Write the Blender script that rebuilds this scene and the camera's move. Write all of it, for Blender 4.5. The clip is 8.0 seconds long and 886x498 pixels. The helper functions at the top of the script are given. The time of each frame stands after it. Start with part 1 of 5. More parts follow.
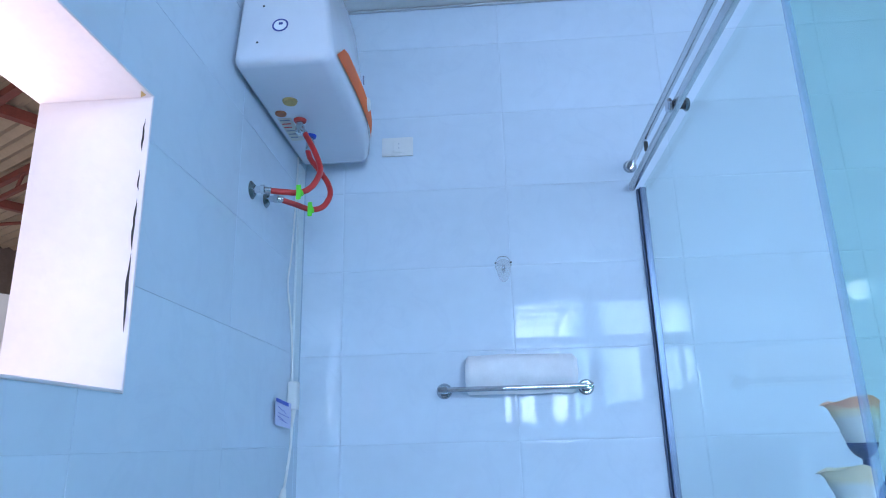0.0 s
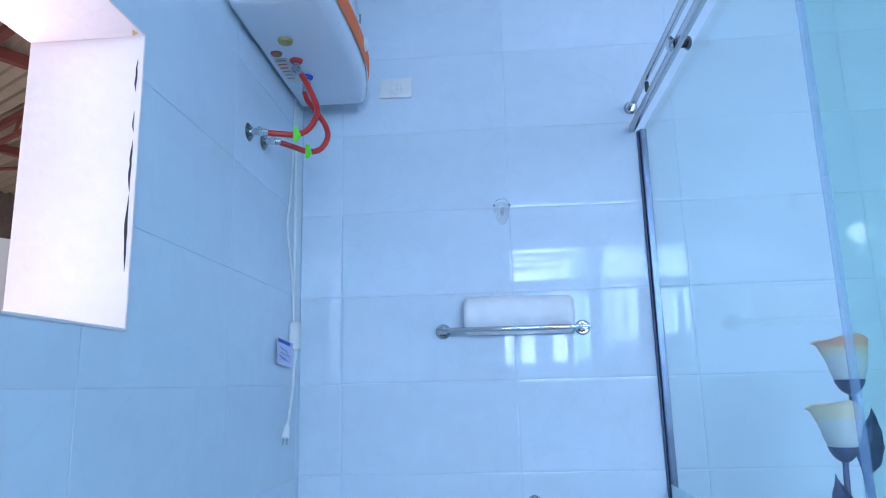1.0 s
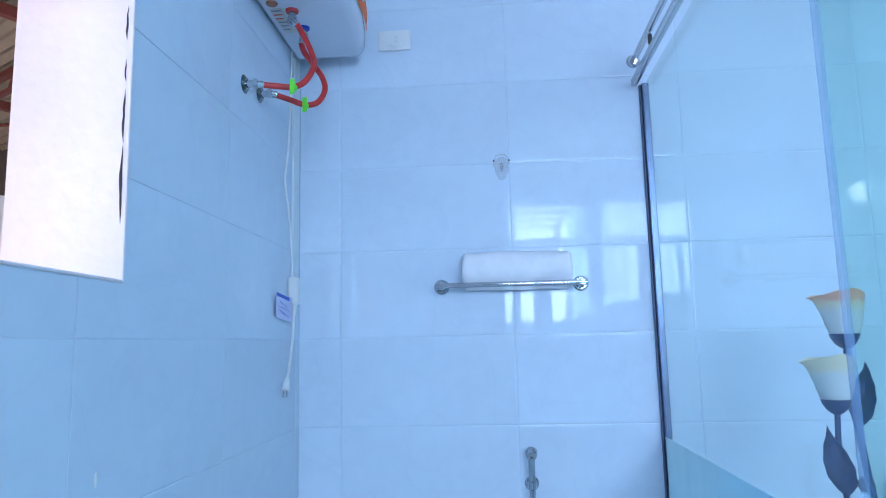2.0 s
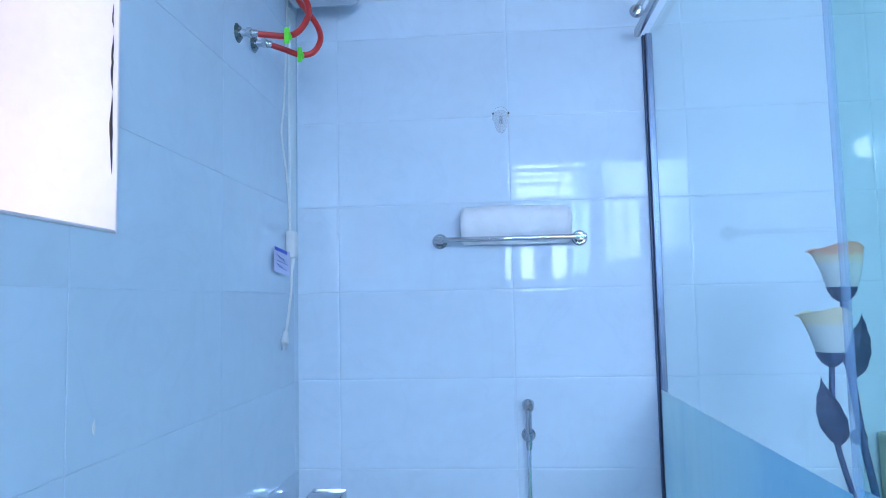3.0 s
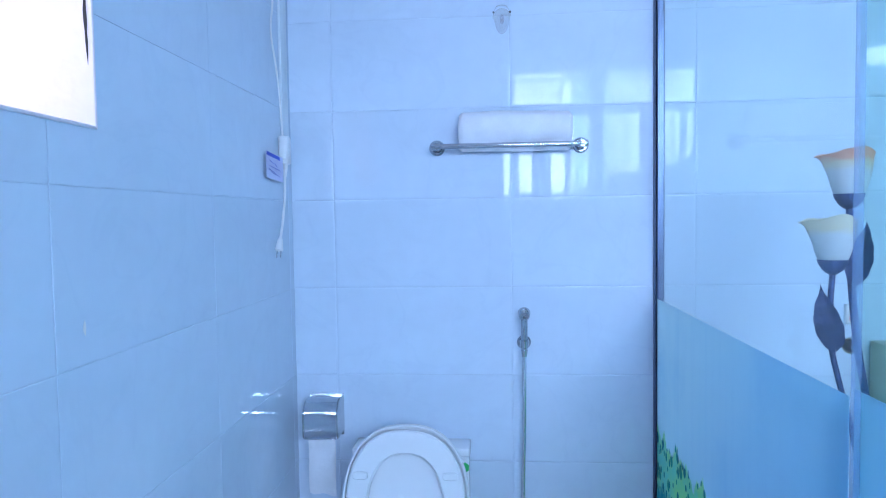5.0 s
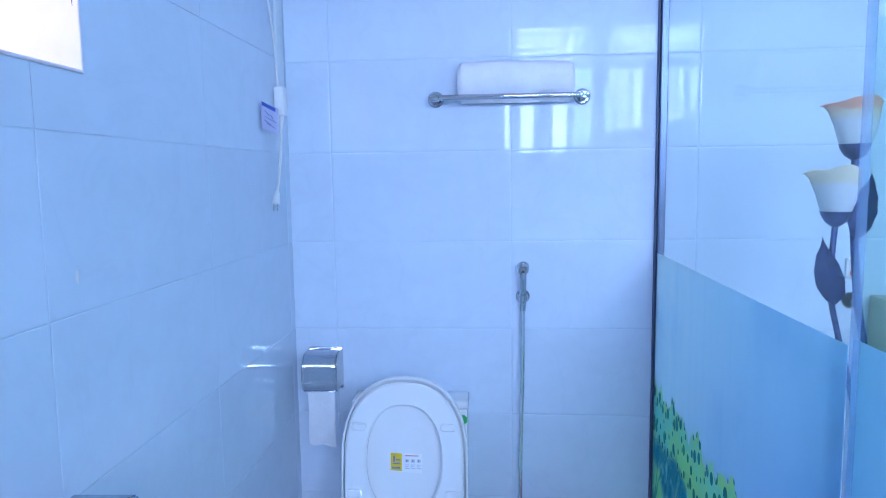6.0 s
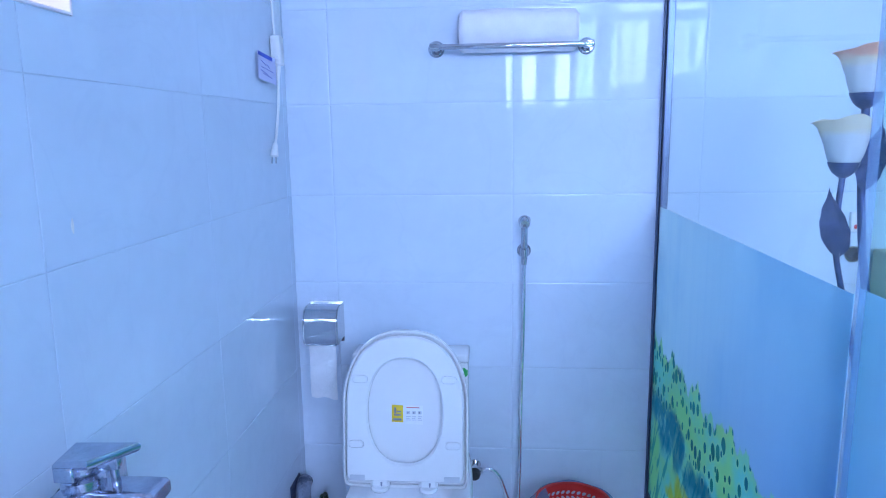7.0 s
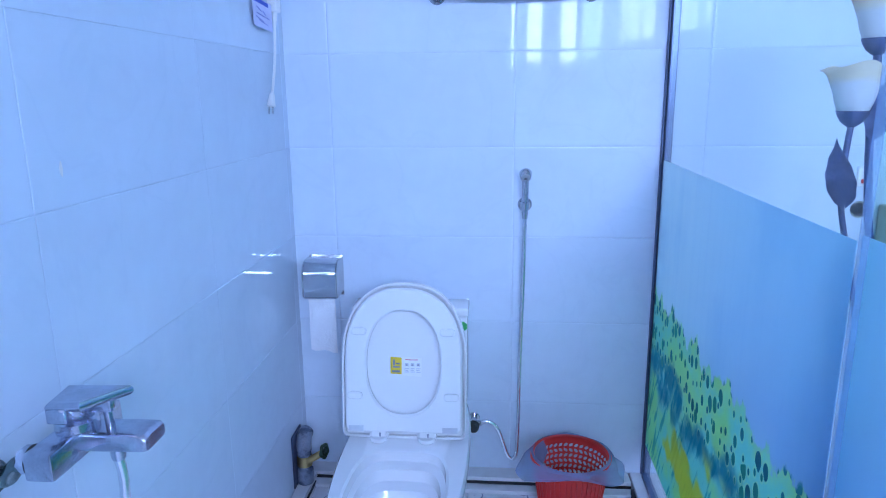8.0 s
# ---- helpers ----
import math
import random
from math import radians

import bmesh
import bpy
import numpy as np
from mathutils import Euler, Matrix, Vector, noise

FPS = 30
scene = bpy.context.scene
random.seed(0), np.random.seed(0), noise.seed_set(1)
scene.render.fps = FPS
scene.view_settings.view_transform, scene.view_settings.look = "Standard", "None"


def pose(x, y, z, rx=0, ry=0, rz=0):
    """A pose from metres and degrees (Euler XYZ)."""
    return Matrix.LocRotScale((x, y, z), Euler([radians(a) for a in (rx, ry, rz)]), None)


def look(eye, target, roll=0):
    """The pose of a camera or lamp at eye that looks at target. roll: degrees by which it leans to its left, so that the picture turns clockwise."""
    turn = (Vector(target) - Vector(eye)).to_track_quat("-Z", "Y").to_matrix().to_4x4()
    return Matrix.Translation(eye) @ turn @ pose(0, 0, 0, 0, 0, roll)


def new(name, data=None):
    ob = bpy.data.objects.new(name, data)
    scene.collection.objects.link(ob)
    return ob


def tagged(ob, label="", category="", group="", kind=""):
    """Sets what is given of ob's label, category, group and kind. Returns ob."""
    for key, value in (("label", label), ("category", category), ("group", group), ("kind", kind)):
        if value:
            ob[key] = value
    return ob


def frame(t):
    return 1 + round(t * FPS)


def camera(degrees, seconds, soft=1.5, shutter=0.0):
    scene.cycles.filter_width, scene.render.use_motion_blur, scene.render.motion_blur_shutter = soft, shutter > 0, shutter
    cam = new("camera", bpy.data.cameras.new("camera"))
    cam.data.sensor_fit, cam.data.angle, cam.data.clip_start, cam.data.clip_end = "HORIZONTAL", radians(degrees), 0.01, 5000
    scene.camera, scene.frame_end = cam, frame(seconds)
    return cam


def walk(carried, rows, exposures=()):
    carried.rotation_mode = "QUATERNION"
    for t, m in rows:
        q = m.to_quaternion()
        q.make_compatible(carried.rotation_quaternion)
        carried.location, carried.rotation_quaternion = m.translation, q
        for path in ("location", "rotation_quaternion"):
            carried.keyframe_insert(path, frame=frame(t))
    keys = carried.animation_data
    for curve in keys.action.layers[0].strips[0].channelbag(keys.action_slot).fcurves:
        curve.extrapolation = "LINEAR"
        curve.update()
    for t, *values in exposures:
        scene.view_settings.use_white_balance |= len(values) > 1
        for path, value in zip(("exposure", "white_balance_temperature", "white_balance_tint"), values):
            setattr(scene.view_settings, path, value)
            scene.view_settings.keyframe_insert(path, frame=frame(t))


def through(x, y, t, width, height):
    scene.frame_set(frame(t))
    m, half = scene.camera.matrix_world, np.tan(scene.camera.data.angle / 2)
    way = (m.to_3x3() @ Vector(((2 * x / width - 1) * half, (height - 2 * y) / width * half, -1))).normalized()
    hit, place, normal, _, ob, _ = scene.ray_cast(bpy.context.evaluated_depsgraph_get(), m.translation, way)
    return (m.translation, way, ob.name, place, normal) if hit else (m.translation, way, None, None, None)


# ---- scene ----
cam = camera(67.0, 8.0, soft=1.05)
PATH = [
    (0, (0.187, -0.111, 1.502), (0.06, 1.806, 2.057), -1.5),
    (0.5, (0.192, -0.115, 1.497), (0.057, 1.828, 1.953), -1.5),
    (1, (0.2, -0.118, 1.491), (0.059, 1.838, 1.887), -1.5),
    (1.5, (0.201, -0.115, 1.486), (0.058, 1.852, 1.823), -1.4),
    (3, (0.216, -0.098, 1.466), (0.06, 1.89, 1.619), -1.2),
    (3.5, (0.213, -0.089, 1.464), (0.058, 1.903, 1.552), -1.1),
    (4, (0.216, -0.081, 1.457), (0.059, 1.912, 1.483), -1.0),
    (4.5, (0.212, -0.068, 1.45), (0.058, 1.925, 1.413), -0.9),
    (6, (0.219, -0.039, 1.422), (0.063, 1.943, 1.202), -0.8),
    (6.5, (0.225, -0.031, 1.415), (0.06, 1.942, 1.132), -0.7),
    (7, (0.216, -0.024, 1.405), (0.059, 1.94, 1.062), -0.8),
    (7.5, (0.216, -0.016, 1.397), (0.058, 1.936, 0.992), -0.7),
    (8, (0.229, -0.009, 1.376), (0.06, 1.931, 0.92), -0.6),
]
walk(cam, [(t, look(eye, target, roll)) for t, eye, target, roll in PATH],
     exposures=[(0, 0.48, 6440, 13), (3.5, 0.59, 6310, 14), (6.5, 0.67, 5990, 28), (8, 0.73, 5900, 31)])

# ---- world, sun, large lights ----
world = bpy.data.worlds.new("sky")
scene.world = world
world.use_nodes = True
wn = world.node_tree.nodes
sky = wn.new("ShaderNodeTexSky")
sky.sky_type = "NISHITA"
sky.sun_disc = False
sky.sun_elevation = radians(46)
sky.sun_rotation = radians(330)
world.node_tree.links.new(sky.outputs[0], wn["Background"].inputs[0])
wn["Background"].inputs[1].default_value = 0.15

sun_data = bpy.data.lights.new("sun", "SUN")
sun_data.energy = 5.0
sun_data.angle = radians(0.5)
sun_data.color = (1.0, 0.95, 0.88)
sun = new("sun", sun_data)
sun.matrix_world = look((0, 0, 0), (0.35, -0.60, -0.72))

REAR = -2.6      # rear wall
RIGHT = 2.45     # right wall
LEFT = -0.475    # tiled face of the left wall
BACK = 2.2       # tiled face of the back wall
CEIL = 3.185

# daylight in the rear windows: the open sky above the shrubs, sloping down into the room
sky_lamp = bpy.data.lights.new("window_daylight", "AREA")
sky_lamp.shape = "RECTANGLE"
sky_lamp.size, sky_lamp.size_y = 2.5, 2.4
sky_lamp.energy = 525
sky_lamp.color = (0.478, 0.695, 1.0)
sky_ob = new("window_daylight", sky_lamp)
sky_ob.matrix_world = look((1.38, REAR - 1.12, 2.40), (1.38, REAR - 1.12 + 0.57, 2.40 - 0.82))

# daylight in the small left window, standing just outside the opening
side_lamp = bpy.data.lights.new("side_daylight", "AREA")
side_lamp.shape = "RECTANGLE"
side_lamp.size, side_lamp.size_y = 1.1, 1.0
side_lamp.energy = 13
side_lamp.color = (1.0, 0.86, 0.92)
side_ob = new("side_daylight", side_lamp)
side_ob.matrix_world = look((-1.10, 1.22, 1.72), (-0.35, 0.62, 1.85))


# ---- materials ----
def mat(name, base, rough=0.5, metal=0.0, var=0.06, scale=8.0, bump=0.0, bump_scale=60.0, spec=0.5, coat=0.0, second=None):
    """Principled surface with two scales of noise in colour and roughness, and a fine bump."""
    m = bpy.data.materials.new(name)
    m.use_nodes = True
    n, l = m.node_tree.nodes, m.node_tree.links
    b = n["Principled BSDF"]
    b.inputs["Metallic"].default_value = metal
    b.inputs["Specular IOR Level"].default_value = spec
    b.inputs["Coat Weight"].default_value = coat
    b.inputs["Coat Roughness"].default_value = 0.05
    tc = n.new("ShaderNodeTexCoord")
    big, fine = n.new("ShaderNodeTexNoise"), n.new("ShaderNodeTexNoise")
    big.inputs["Scale"].default_value, fine.inputs["Scale"].default_value = scale, scale * 9
    big.inputs["Detail"].default_value = 6
    l.new(tc.outputs["Object"], big.inputs["Vector"])
    l.new(tc.outputs["Object"], fine.inputs["Vector"])
    add = n.new("ShaderNodeMath")
    add.operation = "MULTIPLY_ADD"
    add.inputs[1].default_value = 0.3
    l.new(fine.outputs["Fac"], add.inputs[0])
    l.new(big.outputs["Fac"], add.inputs[2])
    ramp = n.new("ShaderNodeValToRGB")
    dark = second or [c * (1 - 2.2 * var) for c in base]
    light = [min(1, c * (1 + 0.8 * var)) for c in base]
    ramp.color_ramp.elements[0].position, ramp.color_ramp.elements[1].position = 0.42, 0.85
    ramp.color_ramp.elements[0].color, ramp.color_ramp.elements[1].color = (*dark, 1), (*light, 1)
    l.new(add.outputs[0], ramp.inputs["Fac"])
    l.new(ramp.outputs["Color"], b.inputs["Base Color"])
    rr = n.new("ShaderNodeMapRange")
    rr.inputs["To Min"].default_value, rr.inputs["To Max"].default_value = max(0.01, rough * 0.75), min(1, rough * 1.25)
    l.new(big.outputs["Fac"], rr.inputs["Value"])
    l.new(rr.outputs[0], b.inputs["Roughness"])
    if bump:
        bt, bn = n.new("ShaderNodeTexNoise"), n.new("ShaderNodeBump")
        bt.inputs["Scale"].default_value = bump_scale
        bn.inputs["Strength"].default_value, bn.inputs["Distance"].default_value = bump, 0.01
        l.new(tc.outputs["Object"], bt.inputs["Vector"])
        l.new(bt.outputs["Fac"], bn.inputs["Height"])
        l.new(bn.outputs["Normal"], b.inputs["Normal"])
    return m


def tile_material():
    """Polished pale blue-white wall tile with faint veins, a little different from tile to tile."""
    m = mat("glazed_tile", (0.67, 0.77, 0.88), rough=0.016, var=0.03, scale=2.2)
    n, l = m.node_tree.nodes, m.node_tree.links
    b = n["Principled BSDF"]
    b.inputs["IOR"].default_value = 1.30
    tc = n.new("ShaderNodeTexCoord")
    info = n.new("ShaderNodeObjectInfo")
    shift = n.new("ShaderNodeVectorMath")
    shift.operation = "MULTIPLY_ADD"
    shift.inputs[1].default_value = (13, 7, 9)
    l.new(info.outputs["Random"], shift.inputs[0])
    l.new(tc.outputs["Object"], shift.inputs[2])
    vein = n.new("ShaderNodeTexNoise")
    vein.inputs["Scale"].default_value, vein.inputs["Detail"].default_value = 3.2, 9
    vein.inputs["Distortion"].default_value = 1.4
    l.new(shift.outputs[0], vein.inputs["Vector"])
    ramp = n.new("ShaderNodeValToRGB")
    e = ramp.color_ramp.elements
    e[0].position, e[0].color = 0.47, (1, 1, 1, 1)
    e[1].position, e[1].color = 0.53, (1, 1, 1, 1)
    k = e.new(0.5)
    k.color = (0.973, 0.978, 0.985, 1)
    l.new(vein.outputs["Fac"], ramp.inputs["Fac"])
    tone = n.new("ShaderNodeMapRange")
    tone.inputs["To Min"].default_value, tone.inputs["To Max"].default_value = 0.97, 1.02
    l.new(info.outputs["Random"], tone.inputs["Value"])
    mul, mul2 = n.new("ShaderNodeVectorMath"), n.new("ShaderNodeVectorMath")
    mul.operation, mul2.operation = "MULTIPLY", "SCALE"
    old = b.inputs["Base Color"].links[0].from_socket
    l.new(old, mul.inputs[0])
    l.new(ramp.outputs["Color"], mul.inputs[1])
    l.new(mul.outputs[0], mul2.inputs[0])
    l.new(tone.outputs[0], mul2.inputs["Scale"])
    l.new(mul2.outputs[0], b.inputs["Base Color"])
    bt, bn = n.new("ShaderNodeTexNoise"), n.new("ShaderNodeBump")
    bt.inputs["Scale"].default_value = 3.5
    bn.inputs["Strength"].default_value, bn.inputs["Distance"].default_value = 0.012, 0.01
    l.new(shift.outputs[0], bt.inputs["Vector"])
    l.new(bt.outputs["Fac"], bn.inputs["Height"])
    l.new(bn.outputs["Normal"], b.inputs["Normal"])
    return m


def glass_material(name, tint, rough=0.0):
    """A clear pane: tinted see-through with a real surface gloss."""
    m = bpy.data.materials.new(name)
    m.use_nodes = True
    n, l = m.node_tree.nodes, m.node_tree.links
    n.remove(n["Principled BSDF"])
    clear, gloss, mix, face, power, scale = (n.new(k) for k in ("ShaderNodeBsdfTransparent", "ShaderNodeBsdfGlossy", "ShaderNodeMixShader", "ShaderNodeLayerWeight", "ShaderNodeMath", "ShaderNodeMath"))
    clear.inputs[0].default_value = (*tint, 1)
    gloss.inputs["Roughness"].default_value = rough
    face.inputs[0].default_value = 0.5
    power.operation, scale.operation = "POWER", "MULTIPLY_ADD"
    power.inputs[1].default_value = 5
    scale.inputs[1].default_value, scale.inputs[2].default_value = 0.6, 0.025
    l.new(face.outputs["Facing"], power.inputs[0])
    l.new(power.outputs[0], scale.inputs[0])
    l.new(scale.outputs[0], mix.inputs[0])
    l.new(clear.outputs[0], mix.inputs[1])
    l.new(gloss.outputs[0], mix.inputs[2])
    l.new(mix.outputs[0], n["Material Output"].inputs[0])
    return m


def thin_material(name, base, through, rough=0.5, clear=0.0):
    """A thin sheet that lets diffuse light through: frosted glass, plastic film, paper."""
    m = bpy.data.materials.new(name)
    m.use_nodes = True
    n, l = m.node_tree.nodes, m.node_tree.links
    b = n["Principled BSDF"]
    b.inputs["Roughness"].default_value = rough
    tr, mix = n.new("ShaderNodeBsdfTranslucent"), n.new("ShaderNodeMixShader")
    noise_t, ramp, tc = n.new("ShaderNodeTexNoise"), n.new("ShaderNodeValToRGB"), n.new("ShaderNodeTexCoord")
    noise_t.inputs["Scale"].default_value = 14
    ramp.color_ramp.elements[0].color = (*[c * 0.9 for c in base], 1)
    ramp.color_ramp.elements[1].color = (*[min(1, c * 1.05) for c in base], 1)
    l.new(tc.outputs["Object"], noise_t.inputs["Vector"])
    l.new(noise_t.outputs["Fac"], ramp.inputs["Fac"])
    l.new(ramp.outputs["Color"], b.inputs["Base Color"])
    l.new(ramp.outputs["Color"], tr.inputs["Color"])
    mix.inputs[0].default_value = through
    l.new(b.outputs[0], mix.inputs[1])
    l.new(tr.outputs[0], mix.inputs[2])
    last = mix
    if clear:
        cl, mix2 = n.new("ShaderNodeBsdfTransparent"), n.new("ShaderNodeMixShader")
        mix2.inputs[0].default_value = clear
        l.new(mix.outputs[0], mix2.inputs[1])
        l.new(cl.outputs[0], mix2.inputs[2])
        last = mix2
    l.new(last.outputs[0], n["Material Output"].inputs[0])
    return m


def shade_material(name, z0, z1, lip):
    """Frosted tulip glass, milky below and amber towards the lip."""
    m = thin_material(name, (0.85, 0.86, 0.84), 0.5, 0.25)
    n, l = m.node_tree.nodes, m.node_tree.links
    tc, sep, rng, ramp, nz, add = (n.new(k) for k in ("ShaderNodeTexCoord", "ShaderNodeSeparateXYZ", "ShaderNodeMapRange", "ShaderNodeValToRGB", "ShaderNodeTexNoise", "ShaderNodeMath"))
    l.new(tc.outputs["Object"], sep.inputs[0])
    l.new(sep.outputs["Z"], rng.inputs["Value"])
    rng.inputs["From Min"].default_value, rng.inputs["From Max"].default_value = z0, z1
    nz.inputs["Scale"].default_value = 18
    l.new(tc.outputs["Object"], nz.inputs["Vector"])
    add.operation = "MULTIPLY_ADD"
    add.inputs[1].default_value = 0.35
    l.new(nz.outputs["Fac"], add.inputs[0])
    l.new(rng.outputs[0], add.inputs[2])
    e = ramp.color_ramp.elements
    e[0].position, e[0].color = 0.76, (0.88, 0.89, 0.90, 1)
    e[1].position, e[1].color = 0.92, (0.92, 0.83, 0.66, 1)
    k = e.new(1.0)
    k.color = (*lip, 1)
    l.new(add.outputs[0], ramp.inputs["Fac"])
    for node in n:
        if node.type in ("BSDF_PRINCIPLED", "BSDF_TRANSLUCENT"):
            l.new(ramp.outputs["Color"], node.inputs[0])
    return m


def film_material():
    """Printed privacy film: sky over a meadow of spiky flower stalks with dark oval leaves."""
    m = bpy.data.materials.new("printed_film")
    m.use_nodes = True
    n, l = m.node_tree.nodes, m.node_tree.links
    b = n["Principled BSDF"]
    b.inputs["Roughness"].default_value = 0.3
    tc, sep = n.new("ShaderNodeTexCoord"), n.new("ShaderNodeSeparateXYZ")
    l.new(tc.outputs["Object"], sep.inputs[0])

    def math(op, a, bb, c=None):
        k = n.new("ShaderNodeMath")
        k.operation = op
        for i, v in enumerate((a, bb, c)):
            if v is None:
                continue
            if isinstance(v, (int, float)):
                k.inputs[i].default_value = v
            else:
                l.new(v, k.inputs[i])
        return k.outputs[0]

    def noise_at(sy, sz, detail=3):
        mp, t = n.new("ShaderNodeMapping"), n.new("ShaderNodeTexNoise")
        mp.inputs["Scale"].default_value = (1, sy, sz)
        t.inputs["Scale"].default_value, t.inputs["Detail"].default_value = 1, detail
        l.new(tc.outputs["Object"], mp.inputs["Vector"])
        l.new(mp.outputs[0], t.inputs["Vector"])
        return t.outputs["Fac"]

    def mixc(f, a, bb):
        k = n.new("ShaderNodeMix")
        k.data_type = "RGBA"
        l.new(f, k.inputs[0])
        for i, v in ((6, a), (7, bb)):
            if isinstance(v, tuple):
                k.inputs[i].default_value = (*v, 1)
            else:
                l.new(v, k.inputs[i])
        return k.outputs[2]

    def step(v, lo, hi):
        k = n.new("ShaderNodeMapRange")
        k.interpolation_type = "SMOOTHSTEP"
        l.new(v, k.inputs["Value"])
        k.inputs["From Min"].default_value, k.inputs["From Max"].default_value = lo, hi
        return k.outputs[0]

    y, z = sep.outputs["Y"], sep.outputs["Z"]
    # height of the meadow: clumps of rounded flower spikes
    top = math("MULTIPLY_ADD", noise_at(3, 0), 0.10, 0.55)
    top = math("MULTIPLY_ADD", noise_at(15, 0, 1), 0.17, top)
    top = math("MULTIPLY_ADD", noise_at(70, 55, 2), 0.055, top)
    edge = math("SUBTRACT", top, z)
    meadow = step(edge, -0.006, 0.012)
    # paler towards the back wall: colour makes up for weak light in the corner
    sky_c = mixc(step(y, 0.9, 2.15), (0.60, 0.84, 0.95), (0.86, 0.97, 0.98))
    deep = mixc(step(y, 0.9, 2.1), (0.45, 0.64, 0.84), (0.76, 0.93, 0.98))
    sky_c = mixc(step(z, 0.5, 1.15), deep, sky_c)
    # faint upright streaks and cloudy patches in the print
    sky_c = mixc(math("MULTIPLY", step(noise_at(30, 1, 4), 0.45, 0.75), 0.06), sky_c, (0.30, 0.56, 0.80))
    sky_c = mixc(math("MULTIPLY", step(noise_at(4, 3, 4), 0.45, 0.75), 0.20), sky_c, (0.28, 0.58, 0.78))
    green = mixc(step(noise_at(6, 7), 0.38, 0.62), (0.36, 0.84, 0.76), (0.50, 0.88, 0.50))
    # paler yellow-green along the tips
    green = mixc(math("MULTIPLY", math("SUBTRACT", 1.0, step(edge, 0.0, 0.06)), 0.45), green, (0.60, 0.88, 0.42))
    # a ragged dark teal band of leaves, slanting blades under it
    level = math("MULTIPLY_ADD", noise_at(5, 5, 4), 0.30, math("SUBTRACT", z, 0.635))
    band = math("SUBTRACT", 1.0, step(math("ABSOLUTE", level, 0), 0.015, 0.075))
    above = step(level, 0.0, 0.04)
    slant = n.new("ShaderNodeCombineXYZ")
    l.new(math("MULTIPLY", math("MULTIPLY_ADD", z, 0.45, y), 38.0), slant.inputs[0])
    l.new(math("MULTIPLY", z, 7.0), slant.inputs[1])
    blade_t = n.new("ShaderNodeTexNoise")
    blade_t.inputs["Scale"].default_value, blade_t.inputs["Detail"].default_value = 1, 2
    l.new(slant.outputs[0], blade_t.inputs["Vector"])
    blades = math("MULTIPLY", step(blade_t.outputs["Fac"], 0.52, 0.62), math("SUBTRACT", 1.0, above))
    green = mixc(math("MULTIPLY", blades, 0.75), green, (0.05, 0.46, 0.50))
    green = mixc(math("MULTIPLY", math("MULTIPLY", band, step(noise_at(14, 10, 3), 0.36, 0.52)), 0.85), green, (0.03, 0.38, 0.50))
    yellow = math("MULTIPLY", step(noise_at(5.5, 5.5, 2), 0.54, 0.62), step(math("SUBTRACT", 0.52, z), 0.0, 0.08))
    green = mixc(math("MULTIPLY", yellow, 0.85), green, (0.80, 0.78, 0.10))
    vor, mp, flat = n.new("ShaderNodeTexVoronoi"), n.new("ShaderNodeMapping"), n.new("ShaderNodeCombineXYZ")
    vor.voronoi_dimensions = "2D"
    mp.inputs["Scale"].default_value = (29, 20, 1)
    l.new(y, flat.inputs[0])
    l.new(z, flat.inputs[1])
    vor.inputs["Scale"].default_value = 1
    vor.inputs["Randomness"].default_value = 0.9
    l.new(flat.outputs[0], mp.inputs["Vector"])
    l.new(mp.outputs[0], vor.inputs["Vector"])
    size = n.new("ShaderNodeSeparateColor")
    l.new(vor.outputs["Color"], size.inputs[0])
    rad = math("MULTIPLY_ADD", math("POWER", size.outputs[0], 2.0), 0.30, 0.15)
    spot = math("SUBTRACT", 1.0, step(math("SUBTRACT", vor.outputs["Distance"], rad), -0.03, 0.04))
    halo = math("SUBTRACT", 1.0, step(math("SUBTRACT", vor.outputs["Distance"], rad), 0.05, 0.16))
    green = mixc(math("MULTIPLY", math("MULTIPLY", halo, above), 0.35), green, (0.70, 0.92, 0.45))
    spot_c = mixc(size.outputs[1], (0.03, 0.28, 0.42), (0.05, 0.42, 0.36))
    green = mixc(math("MULTIPLY", math("MULTIPLY", spot, above), 0.9), green, spot_c)
    colour = mixc(meadow, sky_c, green)
    l.new(colour, b.inputs["Base Color"])
    tr, mix = n.new("ShaderNodeBsdfTranslucent"), n.new("ShaderNodeMixShader")
    l.new(colour, tr.inputs["Color"])
    mix.inputs[0].default_value = 0.8
    l.new(b.outputs[0], mix.inputs[1])
    l.new(tr.outputs[0], mix.inputs[2])
    l.new(mix.outputs[0], n["Material Output"].inputs[0])
    return m


def emit_material(name, colour, strength):
    m = bpy.data.materials.new(name)
    m.use_nodes = True
    b = m.node_tree.nodes["Principled BSDF"]
    b.inputs["Base Color"].default_value = (*colour, 1)
    b.inputs["Emission Color"].default_value = (*colour, 1)
    b.inputs["Emission Strength"].default_value = strength
    return m


TILE = tile_material()
GROUT = mat("grout", (0.66, 0.76, 0.87), 0.8, var=0.1)
PLASTER = mat("white_plaster", (0.80, 0.80, 0.79), 0.8, var=0.04, scale=3, bump=0.15, bump_scale=25)
LINING = mat("white_reveal_paint", (0.82, 0.76, 0.80), 0.7, var=0.03, scale=4, bump=0.2, bump_scale=30)
DARK = mat("dark_gap", (0.03, 0.03, 0.035), 0.9)
ENAMEL = mat("white_enamel", (0.76, 0.78, 0.86), 0.22, var=0.015, scale=3, coat=0.3)
CERAMIC = mat("white_ceramic", (0.82, 0.83, 0.85), 0.07, var=0.015, scale=3, coat=0.5)
SEAT = mat("white_seat_plastic", (0.82, 0.83, 0.84), 0.18, var=0.015, scale=4)
